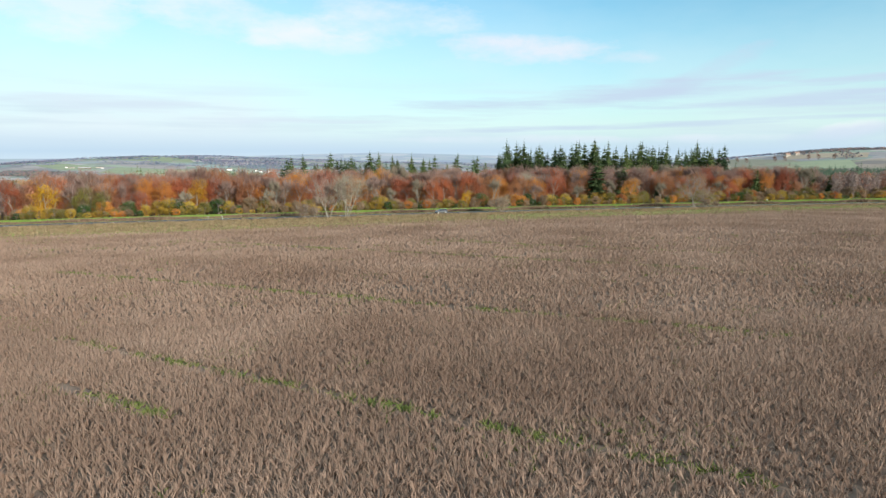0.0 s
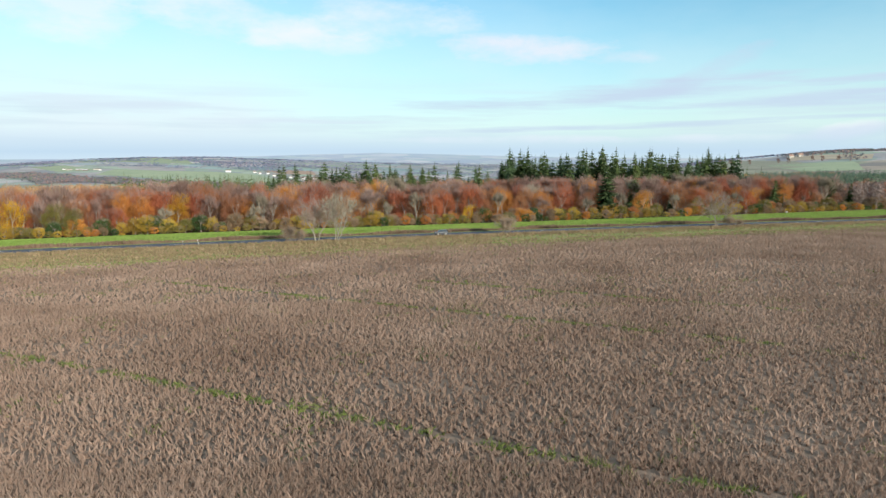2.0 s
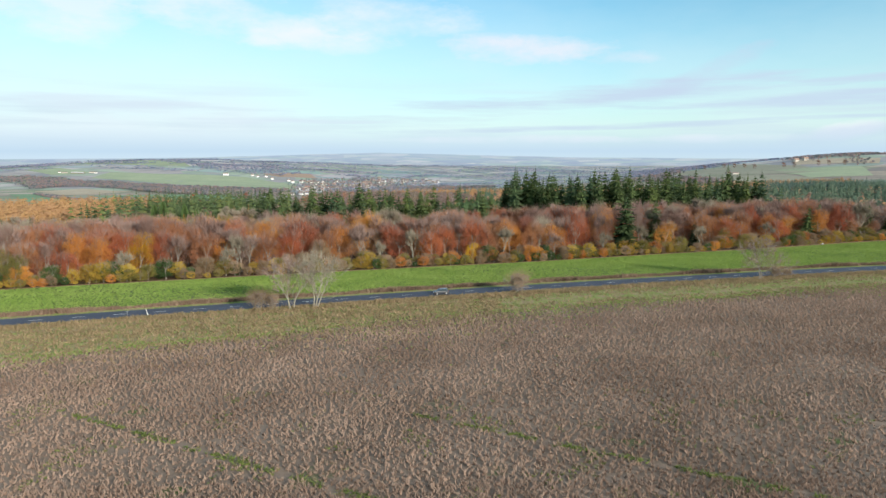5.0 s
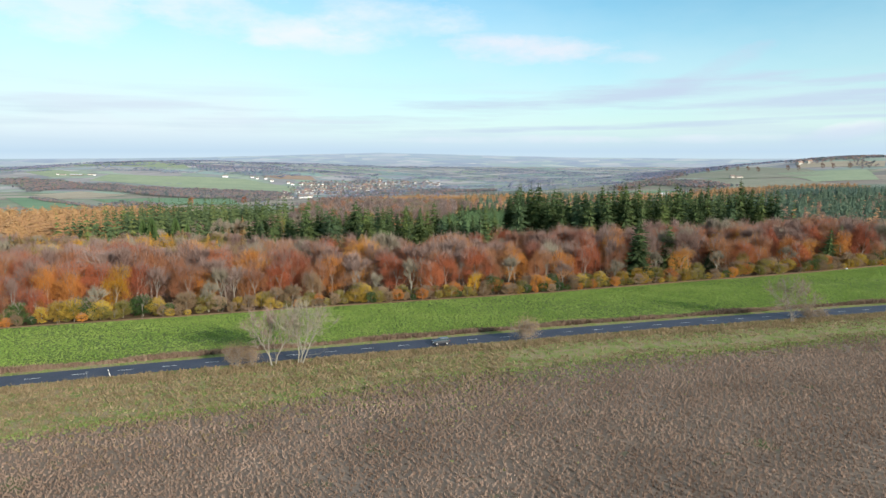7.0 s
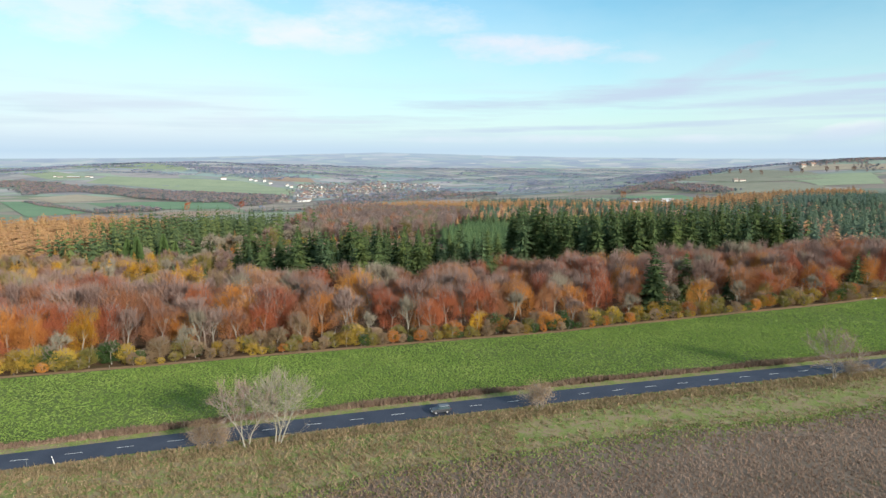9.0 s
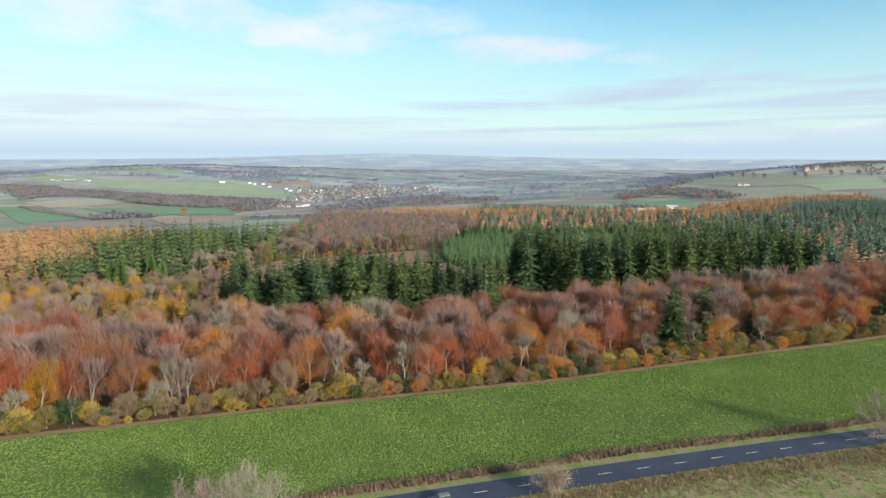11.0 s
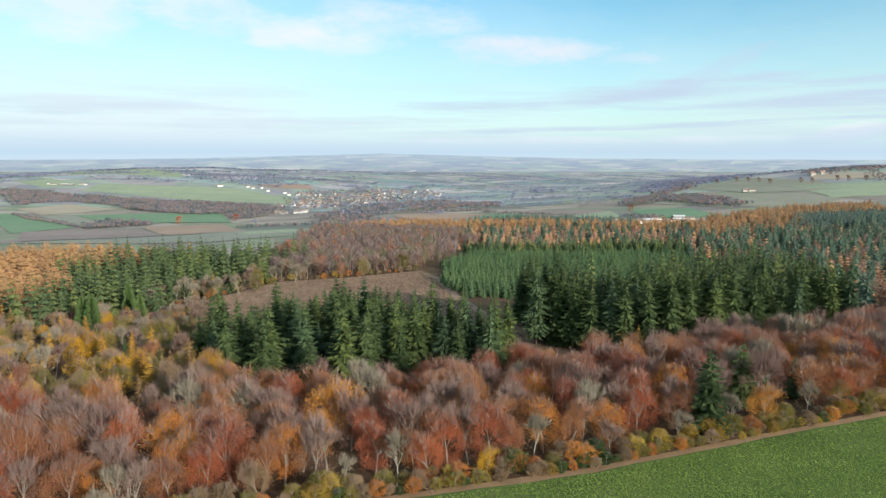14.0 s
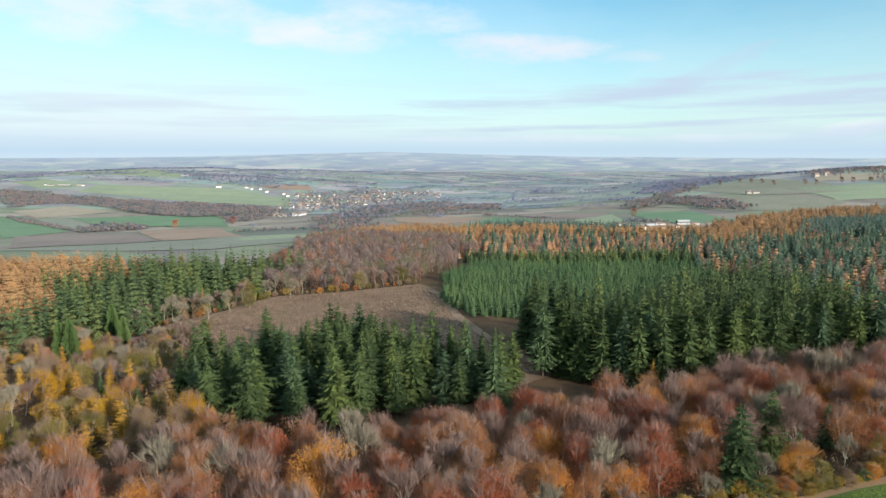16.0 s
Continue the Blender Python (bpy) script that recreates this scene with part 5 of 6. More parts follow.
def scattered():
    """Hedgerow trees and copses all over the far valley."""
    rng = np.random.default_rng(77)
    X, Y = [], []
    for _ in range(480):
        y = rng.uniform(1450, 4500)
        x = rng.uniform(-0.8, 0.8) * y
        a, n = rng.uniform(-0.3, 0.3) + (1.5 if rng.random() < 0.12 else 0), rng.integers(10, 40)
        s = np.cumsum(rng.uniform(4, 9, n))
        X.append(x + s * math.cos(a) + rng.normal(size=n) * 2)
        Y.append(y + s * math.sin(a) + rng.normal(size=n) * 2)
    for _ in range(240):
        y = rng.uniform(1900, 4500)
        x, n = rng.uniform(-0.8, 0.8) * y, rng.integers(20, 80)
        a = rng.uniform(-0.3, 0.3)
        u, v = rng.normal(size=n) * rng.uniform(25, 80), rng.normal(size=n) * rng.uniform(8, 25)
        X.append(x + u * math.cos(a) - v * math.sin(a))
        Y.append(y + u * math.sin(a) + v * math.cos(a))
    X, Y = np.concatenate(X), np.concatenate(Y)
    open_ = ~((X > 560) & (Y < 2650)) & ~((X < -400) & (Y < 2750) & (Y + 0.9 * X > 300)) & ~((np.abs(X - 300) < 300) & (Y < 1700))
    X, Y = X[open_], Y[open_]
    shape = B_FAR[0][12:54]
    s = rng.uniform(0.4, 1.1, len(X))
    P = shape[None] * s[:, None, None] + np.stack([X, Y, height(X, Y)], -1)[:, None]
    V = P.reshape(-1, 3)
    ob = new("hedgerow_trees", mesh("hedgerow_trees", V, soup(V), [W_FAR_HAZED], tint=np.repeat(rng.random(len(X)) ** 1.6, len(shape))))
    tagged(ob, "hedgerow trees and copses scattered over the far valley", "trees", kind="stuff")


scattered()
# ---- the dead crop, the verge and the green field ----
def tufts(name, x, y, tall, wide, n, mat, words, seed, lean=0.35, lift=0.0, category="plants"):
    """Tufts of n blades each at the given places."""
    rng = np.random.default_rng(seed)
    k = len(x)
    tall, wide = np.broadcast_to(tall, (k,)), np.broadcast_to(wide, (k,))
    root = np.repeat(np.stack([x, y, height(x, y) + lift], -1), n, 0)
    T, W = np.repeat(tall, n), np.repeat(wide, n)
    root[:, :2] += rng.normal(size=(k * n, 2)) * (W * 0.28)[:, None]
    tip = root + np.stack([rng.normal(size=k * n) * T * lean, rng.normal(size=k * n) * T * lean, T * rng.uniform(0.55, 1.1, k * n)], -1)
    V = blades(root, tip, W * rng.uniform(0.5, 1.0, k * n), rng)
    ob = new(name, mesh(name, V, soup(V), [mat]))
    return tagged(ob, words, category, kind="stuff")


def rows_of(y0, y1, gap, rng, reach=0.72):
    """Drilled rows that run slantwise over the field, the wider the further off."""
    turn = -0.42
    u = np.arange(-255, 255, gap)
    A, B = np.meshgrid(u, u)
    A, B = A + rng.normal(size=A.shape) * gap * 0.25, B + rng.normal(size=A.shape) * gap * 0.16
    x, y = A * math.cos(turn) - B * math.sin(turn), A * math.sin(turn) + B * math.cos(turn) + 120
    crop_end = road_y(x) - verge_wide(x)
    keep = (y >= y0) & (y < y1) & (np.abs(x) < reach * y + 12) & (y < crop_end + 2.0 - rng.exponential(5.0, x.shape))
    return x[keep], y[keep]


TRAM = (((-34, 54), (15, 26)), ((-56, 143), (39, 91)), ((-4, 140), (51, 109)), ((-26, 41), (-16, 35)), ((-60, 96), (30, 52)))


def off_line(x, y):
    """Distance from the nearest wheel track."""
    best = np.full(np.shape(x), 99.0)
    for (ax, ay), (bx, by) in TRAM:
        l = math.hypot(bx - ax, by - ay)
        t = np.clip(((x - ax) * (bx - ax) + (y - ay) * (by - ay)) / l ** 2, 0, 1)
        best = np.minimum(best, np.hypot(x - ax - t * (bx - ax), y - ay - t * (by - ay)))
    return best


def build_crop():
    rng = np.random.default_rng(3)
    for y0, y1, gap, tall, wide, n in ((14, 62, 0.38, 0.58, 0.115, 11), (62, 120, 0.56, 0.60, 0.20, 7), (120, 330, 0.76, 0.58, 0.26, 6)):
        x, y = rows_of(y0, y1, gap, rng)
        thin = np.array([noise.noise((a / 17, b / 17, 0.0)) for a, b in zip(x, y)])
        keep = (rng.random(len(x)) < 0.98 + thin * 0.3) & ((off_line(x, y) > 0.6) | (rng.random(len(x)) < 0.25))
        x, y, thin = x[keep], y[keep], thin[keep]
        tufts("dead_crop", x, y, tall * (0.8 + 0.35 * rng.random(len(x)) + 0.15 * thin), wide, n, M_DRYCROP, "standing dead brown crop stalks in a large field", int(y0), 0.36)
    # the rest of the field, out to its ends
    x, y = rows_of(-150, 330, 1.9, rng, 9.0)
    far = (np.abs(x) > 0.72 * y + 11) | (y < 14)
    tufts("dead_crop", x[far], y[far], 0.8, 0.75, 5, M_DRYCROP, "standing dead brown crop stalks in a large field", 71, 0.6)
    x, y = [], []
    for (ax, ay), (bx, by) in TRAM:
        l = math.hypot(bx - ax, by - ay)
        s = rng.random(int(l * 7))
        s = s[np.array([noise.noise((ax + v * l / 3.5, ay, 5.0)) for v in s]) > -0.12]
        x.append(ax + (bx - ax) * s + rng.normal(size=len(s)) * 0.35)
        y.append(ay + (by - ay) * s + rng.normal(size=len(s)) * 0.35)
    gx, gy = rows_of(16, 150, 0.9, rng)
    v = np.array([noise.noise((a / 7, b / 7, 9.0)) + 0.6 * noise.noise((a / 1.8, b / 1.8, 2.0)) for a, b in zip(gx, gy)])
    v = v > 0.42
    x, y = np.concatenate(x + [gx[v]]), np.concatenate(y + [gy[v]])
    tufts("green_weeds", x, y, 0.38, 0.14, 7, M_WEED, "patches of green weeds in the wheel tracks of the crop", 40, 0.8)


def along(near, far, per_metre, seed, x0=-260, x1=330):
    rng = np.random.default_rng(seed)
    n = int((x1 - x0) * per_metre)
    x, t = rng.uniform(x0, x1, n), rng.random(n)
    return x, near(x) * (1 - t) + far(x) * t


build_crop()
x, y = along(lambda x: road_y(x) - 9.5 + wavy(x, 3.0, 0.8, 11), lambda x: road_y(x) - 4.1, 24, 50)
tufts("tall_grass", x, y, np.random.default_rng(1).uniform(0.35, 0.95, len(x)), 0.28, 5, M_TALLGRASS, "tall dry grass and docks along the road", 51)
x, y = along(lambda x: road_y(x) - verge_wide(x) - 1, lambda x: road_y(x) - 4.2, 46, 52)
tufts("verge_grass", x, y, 0.28, 0.22, 4, M_GRASS, "lush green grass on the verge", 53, 0.6)
rng = np.random.default_rng(60)
x = rng.uniform(-200, 230, 10000)
y = road_y(x) - verge_wide(x) + 1.5 - rng.exponential(4.5, len(x)) * (1 + 0.7 * np.sin(x / 21 + 1))
tufts("verge_grass", x, y, 0.34, 0.30, 4, M_GRASS, "green grass creeping from the verge into the dead crop", 61, 0.6)
x = np.where(rng.random(26000) < 0.72, rng.uniform(-200, 15, 26000), rng.uniform(15, 230, 26000))
y = road_y(x) - 6 + wavy(x, 1.0, 2.2, 23) * 0.5 - np.abs(rng.normal(size=len(x))) * np.where(x < 15, 14.0, 5.0) - (rng.random(len(x)) < 0.3) * np.where(x < 15, 8.0, 14.0)
tufts("tall_grass", x, y, rng.uniform(0.35, 0.8, len(x)), 0.26, 4, M_TALLGRASS, "dry tufts scattered through the green verge", 62, 0.45)
x, y = along(lambda x: road_y(x) + 3.9, lambda x: road_y(x) + 6.2, 10, 54)
tufts("verge_grass", x, y, 0.2, 0.2, 4, M_GRASS, "short green grass beside the road", 55, 0.6)
x, y = along(lambda x: road_y(x) + 6.4 + wavy(x, 5.0, 0.25, 13), lambda x: road_y(x) + 8.6, 20, 56)
tall = 0.95 + 0.45 * np.sin(x / 17) * np.sin(x / 5.3 + 1) + np.random.default_rng(2).uniform(-0.2, 0.3, len(x))
tufts("hedge", x, y, tall, 0.4, 6, M_HEDGE, "low trimmed leafless brown hedge along the road", 57, 0.3, category="hedge")


def build_green():
    rng = np.random.default_rng(6)
    x, y = [], []
    for v in np.arange(0.0, 1.0, 0.011):
        n = 760
        a = np.linspace(-185, 290, n) + rng.normal(size=n) * 0.16
        lo, hi = road_y(a) + 9.2, edge_y(a) - 2.4
        x.append(a)
        y.append(lo + (hi - lo) * v + rng.normal(size=n) * 0.12)
    x, y = np.concatenate(x), np.concatenate(y)
    keep = rng.random(len(x)) < 0.95 + 0.3 * np.sin(x / 31 + y / 17)
    tufts("leafy_crop", x[keep], y[keep], 0.30, 0.27, 5, M_LEAFCROP, "rows of bright green leafy crop plants", 58, 1.0, 0.1)


build_green()
x, y = spread([(-183, 515), (-175, 560), (-150, 603), (-134, 652), (-83, 668), (-24, 698), (-8, 660), (6, 576), (22, 514), (44, 450), (20, 425), (-86, 440), (-150, 470)], 1.5, np.random.default_rng(12))
tufts("brushwood", x, y, np.random.default_rng(9).uniform(0.3, 1.3, len(x)), 0.8, 3, M_BRUSH, "brushwood and dead bracken over the felled clearing", 59, 0.6)


# ---- trees along the road ----
def fine_tree(seed, H, reach, fork, stems, twigs, bark, twig_mat, leaf, leaves=3):
    """A leafless tree with several stems from one foot, finely branched."""
    rng = np.random.default_rng(seed)
    tr, cr, sl = [], [], []
    for k in range(stems):
        f, tips, ways = limbs(rng, H * rng.uniform(0.82, 1.0), H * fork, 4, reach, lean=0.2, kids=(2, 2), rise=0.3, thick=0.011, shoots=1)
        tilt = rng.normal(size=2) * 0.05 + 0.1 * np.array((math.cos(k * 2.4), math.sin(k * 2.4)))
        move = np.array((0.45 * math.cos(k * 2.4), 0.45 * math.sin(k * 2.4), 0))

        def bent(p):
            p = p.copy()
            p[..., 0] += tilt[0] * p[..., 2]
            p[..., 1] += tilt[1] * p[..., 2]
            return p + move
        for a, b, ra, rb, l in f:
            tr.append(tube(bent(a), bent(b), max(ra, 0.035), max(rb, 0.025), (6, 5, 3, 3, 3)[l]) if l < 4 else tube(bent(a), bent(b), 0.03, 0.02, 3))
        tips = bent(tips)
        n = len(tips)
        base = np.repeat(tips, twigs, 0) - np.repeat(ways, twigs, 0) * rng.uniform(0, 0.8, (n * twigs, 1))
        d = np.repeat(ways, twigs, 0) + rng.normal(size=(n * twigs, 3)) * 0.5 + np.array((0, 0, 0.25))
        d /= np.linalg.norm(d, axis=1, keepdims=True)
        cr.append(blades(base, base + d * rng.uniform(0.06, 0.16, (n * twigs, 1)) * H, rng.uniform(0.03, 0.06, n * twigs), rng))
        sl.append(np.ones(n * twigs, int))
        if leaves:
            c = np.repeat(tips, leaves, 0) + rng.normal(size=(n * leaves, 3)) * 0.7
            cr.append(triangles(c, 0.16, rng))
            sl.append(np.zeros(n * leaves, int))
    V, F = join(tr)
    C = np.concatenate(cr)
    return mesh("trunk", V, F, [bark], smooth=True), mesh("crown", C, soup(C), [leaf, twig_mat], np.concatenate(sl))


plant("birch_tree", fine_tree(1, 16.0, 0.7, 0.10, 4, 5, M_PALEBARK, M_PALETWIG, LEAF["pale"]), None, "tall leafless pale-barked tree with several stems beside the road", "tree", -32.5, 212.6, 1.1)
plant("birch_tree", fine_tree(2, 14.5, 0.75, 0.10, 3, 6, M_PALEBARK, M_TWIG, LEAF["mauve"]), None, "leafless forked tree with brownish twigs beside the road", "tree", -38.3, 211.2, 1.12)
plant("willow_tree", fine_tree(3, 13, 0.95, 0.09, 4, 4, M_BARK, M_TWIG, LEAF["olive"], 4), None, "leafless spreading willow beside the road", "tree", 98.7, 248.6, 1.2)
bush = fine_tree(4, 4.6, 1.0, 0.08, 6, 2, M_BARK, M_TWIG, LEAF["tan"], 5)
plant("bush", bush, None, "brown leafless thorn bush on the verge", "bush", 21.4, 229.4, 1.4, group="bushes on the verge")
plant("bush", bush, None, "dark leafless thicket at the foot of the pale trees", "bush", -46.5, 210.2, 1.2, group="bushes on the verge")
plant("bush", bush, None, "dark leafless thicket at the foot of the pale trees", "bush", -43.2, 210.9, 0.95, group="bushes on the verge")
plant("bush", bush, None, "dark leafless thicket beside the willow", "bush", 104.5, 251.2, 0.9, group="bushes on the verge")
plant("bush", bush, None, "dark leafless thicket beside the willow", "bush", 109.0, 252.8, 0.65, group="bushes on the verge")
for tx, ty, k, h in ((-564, 1481, "copper", 17), (-478, 1586, "copper", 16), (376, 1426, "russet", 16)):
    plant("beech_tree", BEECH[0], LEAF[k], "single round russet tree between far fields", "tree", tx, ty, h / 20 * 1.3, 0.85, group="single field trees")
for tx, ty in ((1006, 2341), (1017, 2284), (1031, 2236), (1080, 2079), (1095, 2046), (1185, 2071), (1203, 2047), (1233, 2016), (1008, 2121), (924, 2307)):
    plant("bare_tree", BEECH[tx % 3], LEAF["mauve"], "bare dark tree standing alone on the hill pasture", "tree", tx, ty, 0.95, 0.9, group="single hill trees")


# ---- small things by the road ----
M_WHITE = plain("white_paint", (0.66, 0.66, 0.63), (0.8, 0.8, 0.78), 3.0, 0.5)
M_GREYWHITE = plain("dull_white_paint", (0.38, 0.38, 0.37), (0.5, 0.5, 0.48), 3.0, 0.6)
M_GALV = plain("galvanised_steel", (0.35, 0.36, 0.36), (0.5, 0.5, 0.5), 5.0, 0.45, metal=0.8)
M_DARKWOOD = plain("weathered_post_wood", (0.12, 0.10, 0.08), (0.22, 0.19, 0.15), 3.0, 0.9)
M_BLACK = plain("black_band", (0.02, 0.02, 0.02), (0.035, 0.035, 0.035), 5.0, 0.5)


def box(x0, x1, y0, y1, z0, z1, bevel=0.0):
    bm = bmesh.new()
    bmesh.ops.create_cube(bm, size=1.0)
    for v in bm.verts:
        v.co = Vector(((x0 + x1) / 2 + v.co.x * (x1 - x0), (y0 + y1) / 2 + v.co.y * (y1 - y0), (z0 + z1) / 2 + v.co.z * (z1 - z0)))
    if bevel:
        bmesh.ops.bevel(bm, geom=bm.edges[:], offset=bevel, segments=2, affect="EDGES")
    return bm


def stand(name, x, y, words, category, turn=0.0, lift=0.0, lean=(0, 0), group="", kind=""):
    ob = new(name)
    ob.matrix_basis = Matrix.LocRotScale((x, y, float(height(x, y)) + lift), Euler((lean[0], lean[1], turn)), None)
    return tagged(ob, words, category, group, kind)


post = stand("marker_post", -71.2, 204.0, "leaning white marker post on the verge", "post", 0.3, 0.0, (0.05, -0.22))
part("post", (box(-0.06, 0.06, -0.05, 0.05, -0.3, 1.75, 0.02), M_WHITE), post)
part("cap", (box(-0.07, 0.07, -0.06, 0.06, 1.75, 1.83, 0.015), M_WHITE), post)
part("band", (box(-0.065, 0.065, -0.055, 0.055, 1.3, 1.45), M_BLACK), post, "dark band")
stake = stand("stake", -75.6, 202.9, "thin grey roadside stake with a small crossbar", "stake")
part("pole", (box(-0.03, 0.03, -0.03, 0.03, -0.2, 1.6, 0.01), M_GALV), stake)
part("crossbar", (box(-0.35, 0.35, -0.02, 0.02, 1.5, 1.6, 0.01), M_GALV), stake)
for k in range(14):
    px = -118 + 23.0 * k
    p = stand("fence_post", px, float(edge_y(px)) - 0.4, "weathered short wooden post at the wood's edge", "post", 0.2, 0.0, (0.03, 0.04), "posts along the wood")
    part("post", (box(-0.07, 0.07, -0.07, 0.07, -0.3, 1.2, 0.02), M_DARKWOOD), p)
sign = stand("white_box", 183.5, float(edge_y(183.5)) - 3.4, "small white box on legs at the field corner", "box", 0.3)
part("box", (box(-0.5, 0.5, -0.35, 0.35, 0.5, 1.0, 0.04), M_GREYWHITE), sign)
for lx in (-0.5, 0.5):
    part("leg", (box(lx - 0.05, lx + 0.05, -0.05, 0.05, -0.1, 0.5), M_DARKWOOD), sign)

# ---- the car ----
M_CARPAINT = plain("dark_grey_car_paint", (0.035, 0.038, 0.045), (0.05, 0.053, 0.06), 2.0, 0.25, spec=0.6, bump=0.02)
M_ROOFPAINT = plain("silver_roof_paint", (0.10, 0.105, 0.115), (0.14, 0.145, 0.155), 2.0, 0.25, spec=0.6, bump=0.02)
M_TYRE = plain("tyre_rubber", (0.015, 0.015, 0.015), (0.03, 0.03, 0.03), 8.0, 0.85)
M_RIM = plain("silver_alloy_rim", (0.5, 0.5, 0.52), (0.65, 0.65, 0.67), 6.0, 0.3, metal=0.7)


def glass(name):
    m, g = material(name)
    surface(g, (0.015, 0.02, 0.025, 1), 0.06, spec=0.8)
    return m


def lamp_mat(name, colour):
    m, g = material(name)
    surface(g, (*colour, 1), 0.15, spec=0.7)
    return m


M_GLASS, M_HEAD, M_TAIL = glass("dark_car_glass"), lamp_mat("headlamp_glass", (0.75, 0.77, 0.8)), lamp_mat("tail_lamp_glass", (0.35, 0.02, 0.02))


def loft(profile, w0, w1, z_in, bevel=0.06):
    """A body from a side outline (x, z); the flanks lean in above z_in from w0 to w1."""
    bm = bmesh.new()
    top = max(z for _, z in profile)
    sides = []
    for s in (-1, 1):
        ring = []
        for x, z in profile:
            t = max(0.0, (z - z_in) / (top - z_in)) if top > z_in else 0
            ring.append(bm.verts.new((x, s * (w0 + (w1 - w0) * t), z)))
        sides.append(ring)
    bm.faces.new(sides[0])
    bm.faces.new(list(reversed(sides[1])))
    n = len(profile)
    for i in range(n):
        j = (i + 1) % n
        bm.faces.new((sides[0][j], sides[0][i], sides[1][i], sides[1][j]))
    bmesh.ops.recalc_face_normals(bm, faces=bm.faces[:])
    bmesh.ops.bevel(bm, geom=bm.edges[:], offset=bevel, segments=2, affect="EDGES", clamp_overlap=True)
    return bm


def wheel_bm(r, w, hub):
    bm = bmesh.new()
    bmesh.ops.create_cone(bm, cap_ends=True, segments=24, radius1=r, radius2=r, depth=w, matrix=Matrix.Rotation(radians(90), 4, "X"))
    bmesh.ops.bevel(bm, geom=[e for e in bm.edges if len(e.link_faces) == 2 and e.calc_face_angle(0) > 1], offset=hub, segments=2, affect="EDGES")
    return bm


def build_car(x, y, turn):
    car = stand("car", x, y, "dark grey compact off-road car with a silver roof on the road", "car", turn, 0.15)
    body = part("body", (loft([(-2.15, 0.42), (-2.2, 0.75), (-2.05, 0.98), (-1.0, 1.08), (1.95, 1.1), (2.15, 0.9), (2.15, 0.42)], 0.92, 0.86, 0.8), M_CARPAINT), car)
    part("cabin", (loft([(-1.15, 1.06), (-0.35, 1.55), (1.7, 1.6), (2.05, 1.06)], 0.84, 0.66, 1.06, 0.04), M_GLASS), car, "dark glazed cabin")
    part("roof", (loft([(-0.4, 1.55), (-0.25, 1.62), (1.65, 1.67), (1.85, 1.58)], 0.68, 0.62, 1.55, 0.03), M_ROOFPAINT), car, "silver roof")
    for s in (-1, 1):
        for px, w in ((-0.62, 0.07), (0.55, 0.06), (1.55, 0.1)):
            part("pillar", (box(px - w / 2, px + w / 2, s * 0.76 - 0.025, s * 0.76 + 0.025, 1.08, 1.5), M_CARPAINT), car)
        part("mirror", (box(-0.85, -0.65, s * 1.0 - 0.09, s * 1.0 + 0.09, 1.05, 1.2, 0.03), M_CARPAINT), car)
        part("headlight", (box(-2.2, -2.02, s * 0.62 - 0.17, s * 0.62 + 0.17, 0.76, 0.9, 0.03), M_HEAD), car, "clear headlight")
        part("tail_light", (box(2.06, 2.19, s * 0.7 - 0.1, s * 0.7 + 0.1, 0.85, 1.05, 0.02), M_TAIL), car, "red tail light")
        for px in (-1.32, 1.3):
            w = part("wheel", (wheel_bm(0.37, 0.24, 0.04), M_TYRE), car)
            w.matrix_basis = pose(px, s * 0.82, 0.37)
            part("rim", (wheel_bm(0.24, 0.26, 0.02), M_RIM), w, "silver rim")
    part("plate", (box(-2.21, -2.17, -0.26, 0.26, 0.5, 0.62), M_WHITE), body, "blank pale plate")
    part("bumper", (box(-2.22, -2.1, -0.8, 0.8, 0.4, 0.56, 0.04), M_BLACK), body, "black bumper")


build_car(-0.6, float(road_y(-0.6)) - 1.75, math.atan(0.287))

# ---- houses and farms far off ----
M_STONE = plain("pale_stone_wall", (0.34, 0.31, 0.27), (0.48, 0.45, 0.40), 0.5, 0.9, 4.0)
M_RENDER = plain("white_rendered_wall", (0.50, 0.49, 0.47), (0.66, 0.65, 0.63), 0.5, 0.8, 4.0)
M_TILE = plain("grey_brown_roof_tiles", (0.13, 0.10, 0.09), (0.22, 0.18, 0.16), 0.6, 0.85, 6.0)
M_REDTILE = plain("red_roof_tiles", (0.20, 0.13, 0.105), (0.28, 0.18, 0.14), 0.6, 0.85, 6.0)
M_SHEET = plain("pale_roof_sheeting", (0.36, 0.37, 0.38), (0.48, 0.49, 0.5), 0.4, 0.6, 3.0)
M_PANE = glass("window_glass")


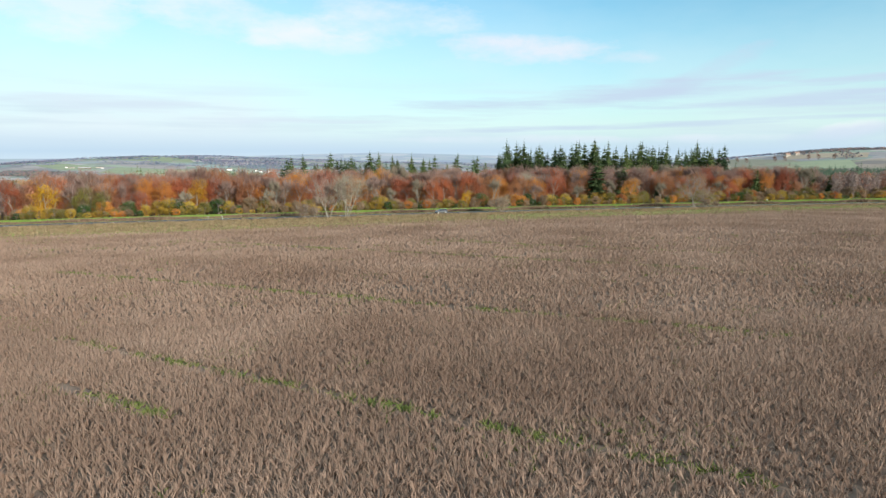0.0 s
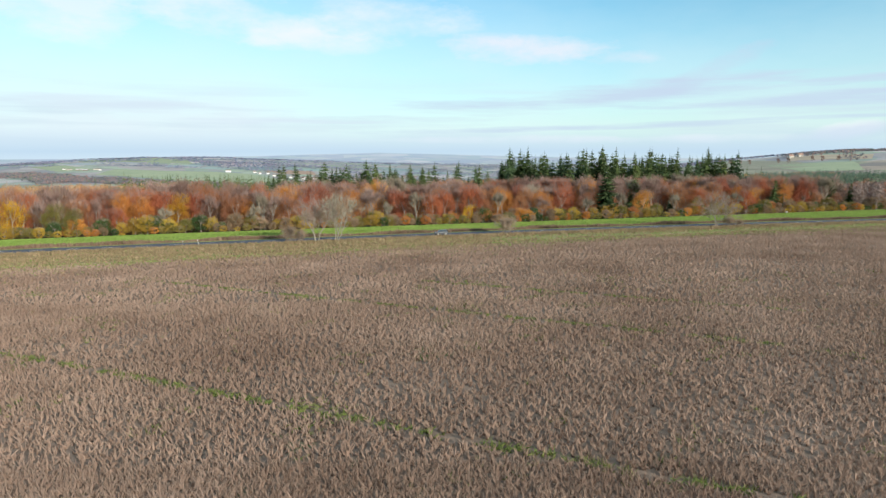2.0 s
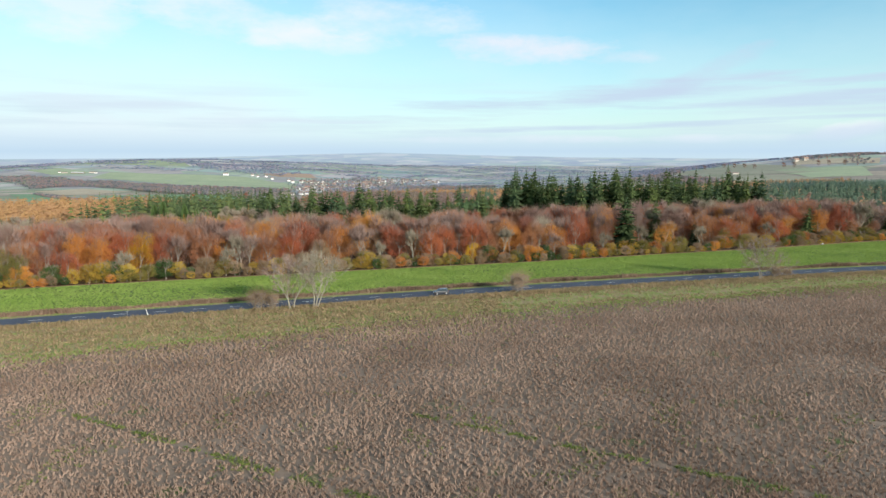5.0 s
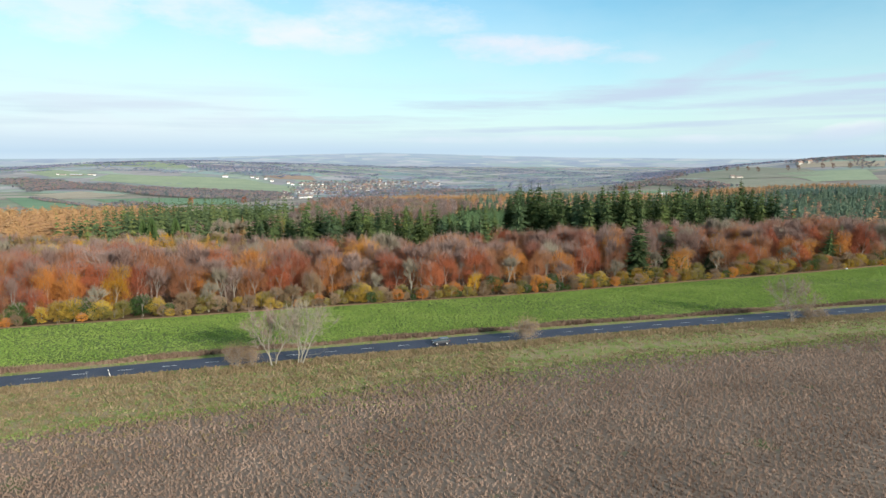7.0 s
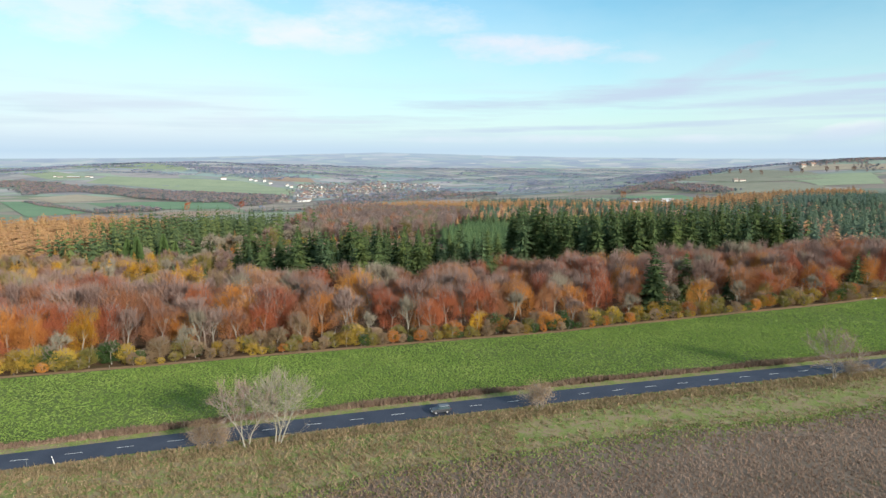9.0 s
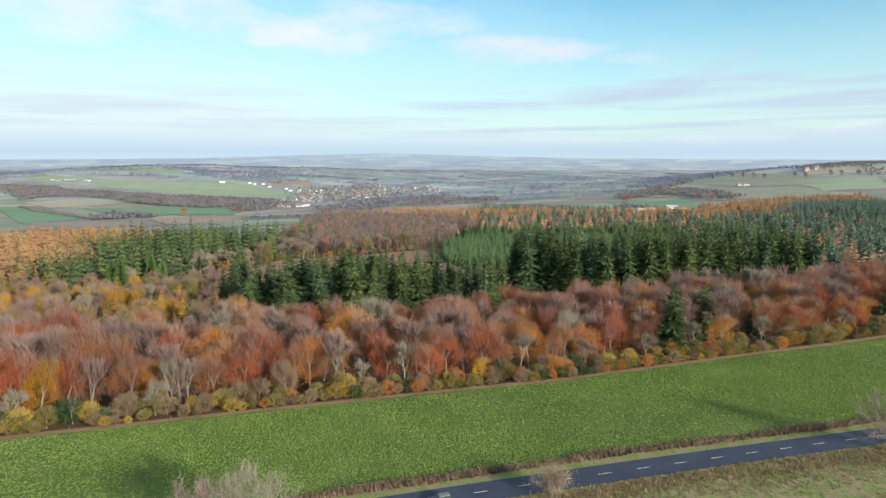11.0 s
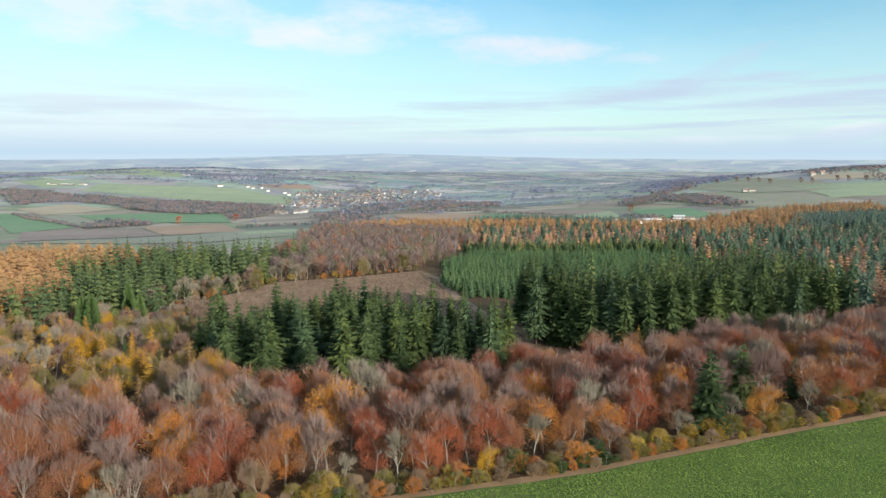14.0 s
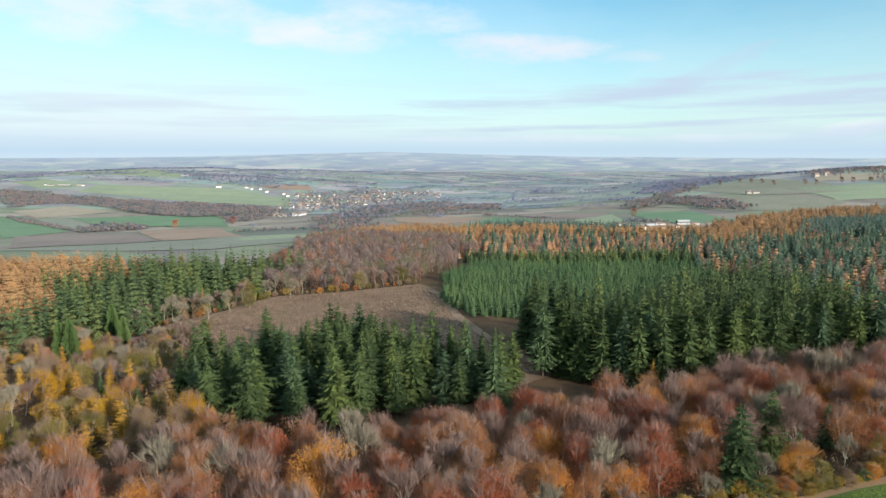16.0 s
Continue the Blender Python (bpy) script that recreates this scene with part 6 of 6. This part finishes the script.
def house_meshes(l, w, h, roof, wall_mat, roof_mat):
    """Meshes of a gabled house: walls with gables, roof of two slabs, chimney, window."""
    bm = bmesh.new()
    v = [bm.verts.new(p) for p in ((-l / 2, -w / 2, -1.5), (l / 2, -w / 2, -1.5), (l / 2, w / 2, -1.5), (-l / 2, w / 2, -1.5),
                                   (-l / 2, -w / 2, h), (l / 2, -w / 2, h), (l / 2, w / 2, h), (-l / 2, w / 2, h), (-l / 2, 0, h + roof), (l / 2, 0, h + roof))]
    for f in ((0, 1, 5, 4), (2, 3, 7, 6), (1, 2, 6, 9, 5), (3, 0, 4, 8, 7), (4, 5, 9, 8), (6, 7, 8, 9)):
        bm.faces.new([v[i] for i in f])
    walls = bpy.data.meshes.new("wall")
    bm.to_mesh(walls)
    bm.free()
    walls.materials.append(wall_mat)
    bm = bmesh.new()
    o = 0.35
    ring = []
    for x in (-l / 2 - o, l / 2 + o):
        ring.append([bm.verts.new((x, y, z)) for y, z in ((-w / 2 - o, h - 0.15), (0, h + roof + 0.12), (w / 2 + o, h - 0.15), (w / 2 + o, h + 0.08), (0, h + roof + 0.38), (-w / 2 - o, h + 0.08))])
    for i in range(6):
        j = (i + 1) % 6
        bm.faces.new((ring[0][i], ring[0][j], ring[1][j], ring[1][i]))
    for r in ring:
        bm.faces.new((r[0], r[1], r[4], r[5]))
        bm.faces.new((r[1], r[2], r[3], r[4]))
    bmesh.ops.recalc_face_normals(bm, faces=bm.faces[:])
    top = bpy.data.meshes.new("roof")
    bm.to_mesh(top)
    bm.free()
    top.materials.append(roof_mat)

    def small(name, b, m):
        me = bpy.data.meshes.new(name)
        b.to_mesh(me)
        b.free()
        me.materials.append(m)
        return me
    chimney = small("chimney", box(l * 0.36, l * 0.36 + 0.9, -0.45, 0.45, h, h + roof + 1.1), wall_mat)
    window = small("window", box(-0.55, 0.55, -0.03, 0.03, -0.7, 0.7), M_PANE)
    return walls, top, chimney, window, (l, w, h)


def house(kind, x, y, turn, words, group="", category="house", name="house", chimneys=True, s=1.0):
    walls, top, chimney, window, (l, w, h) = kind
    ob = stand(name, x, y, words, category, turn, 0.4, group=group)
    ob.scale = (s, s, s)
    part("wall", walls, ob)
    r = part("roof", top, ob)
    if chimneys:
        part("chimney", chimney, r)
        for wx in (-l * 0.32, l * 0.02, l * 0.32):
            for wz in ((1.4, 4.0) if h > 4.5 else (1.4,)):
                part("window", window, ob).matrix_basis = pose(wx, -w / 2 - 0.02, wz)
    return ob


H_WHITE = house_meshes(13, 7.5, 5.2, 3.2, M_RENDER, M_TILE)
H_STONE = house_meshes(12, 7, 5.0, 3.2, M_STONE, M_TILE)
H_RED = house_meshes(12, 7, 5.0, 3.2, M_STONE, M_REDTILE)
H_LONG = house_meshes(30, 11, 4.2, 3.0, M_STONE, M_TILE)
H_BARN = house_meshes(34, 14, 5.0, 3.4, M_DARKWOOD, M_SHEET)
H_BIG = house_meshes(26, 12, 8.0, 4.2, M_RENDER, M_TILE)


def build_settlements():
    rng = np.random.default_rng(31)
    house(H_BIG, -901, 2694, 0.2, "large white house at the top of the pasture", chimneys=False, s=0.8)
    for x, y in ((-770, 2690), (-738, 2700), (-690, 2620), (-610, 2560), (-580, 2500), (-800, 2725)):
        house((H_WHITE, H_STONE)[int(abs(x)) % 2], x, y, 0.3 + x % 0.7, "pale house in a row above the pasture", "houses above the pasture")
    for x, y, k, a in ((-1539, 2644, H_LONG, 0.1), (-1490, 2630, H_BARN, 0.3), (-1459, 2620, H_BARN, 0.05), (-1425, 2640, H_LONG, 0.4), (-1400, 2622, H_WHITE, 0.2), (-1570, 2660, H_WHITE, 0.2)):
        house(k, x, y, a, "farm building with a pale roof on the upland" if k in (H_LONG, H_BARN) else "white farmhouse on the upland", "upland farm", "farm building", "farm_building", False, 0.7)
    for x, y, k, a in ((329, 1172, H_BARN, 0.35), (350, 1196, H_LONG, 0.35), (292, 1212, H_LONG, -0.1), (312, 1150, H_WHITE, 0.5), (334, 1148, H_LONG, 0.6), (362, 1152, H_WHITE, 0.1), (378, 1170, H_BARN, 0.2), (402, 1188, H_LONG, 0.2), (272, 1190, H_LONG, 0.3), (395, 1215, H_BARN, 0.1)):
        house(k, x, y, a, "farm building with pale sheet roof beside the meadow" if k is H_BARN else "stone farm building beside the meadow", "valley farm", "farm building", "farm_building", False, 0.62)
    house(H_STONE, 810, 1865, 0.2, "small stone farmhouse on the hill pasture", "hill farm", s=1.1)
    house(H_LONG, 835, 1880, 0.4, "long stone barn on the hill pasture", "hill farm", "farm building", "farm_building", False, 0.8)
    for x, y in ((1218, 2262), (1255, 2270)):
        house(H_RED, x, y, 0.2, "red-roofed house on the hill top", "hill top houses", s=1.4)
    kinds = (H_WHITE, H_STONE, H_RED, H_STONE, H_WHITE)
    words = ("white-rendered village house with grey roof", "pale stone village house with grey-brown roof", "stone village house with red tiled roof", "pale stone village house with grey-brown roof", "white-rendered village house with grey roof")
    n = 0
    while n < 170:
        t = rng.random()
        if n < 14:
            x, y = -385 + rng.normal() * 20, 1800 + rng.normal() * 25
        elif n < 105:
            x, y = -400 + rng.normal() * 55 + 60 * t, 2000 + 600 * t + rng.normal() * 30
        elif n < 120:
            x, y = -560 + 80 * t + rng.normal() * 12, 2520 + rng.normal() * 25
        else:
            x, y = rng.uniform(-330, -20), 2700 + rng.normal() * 110
        k = rng.integers(5)
        house(kinds[k], x, y, rng.uniform(-0.6, 0.6), words[k], "village houses", s=rng.uniform(0.7, 1.05))
        n += 1


build_settlements()
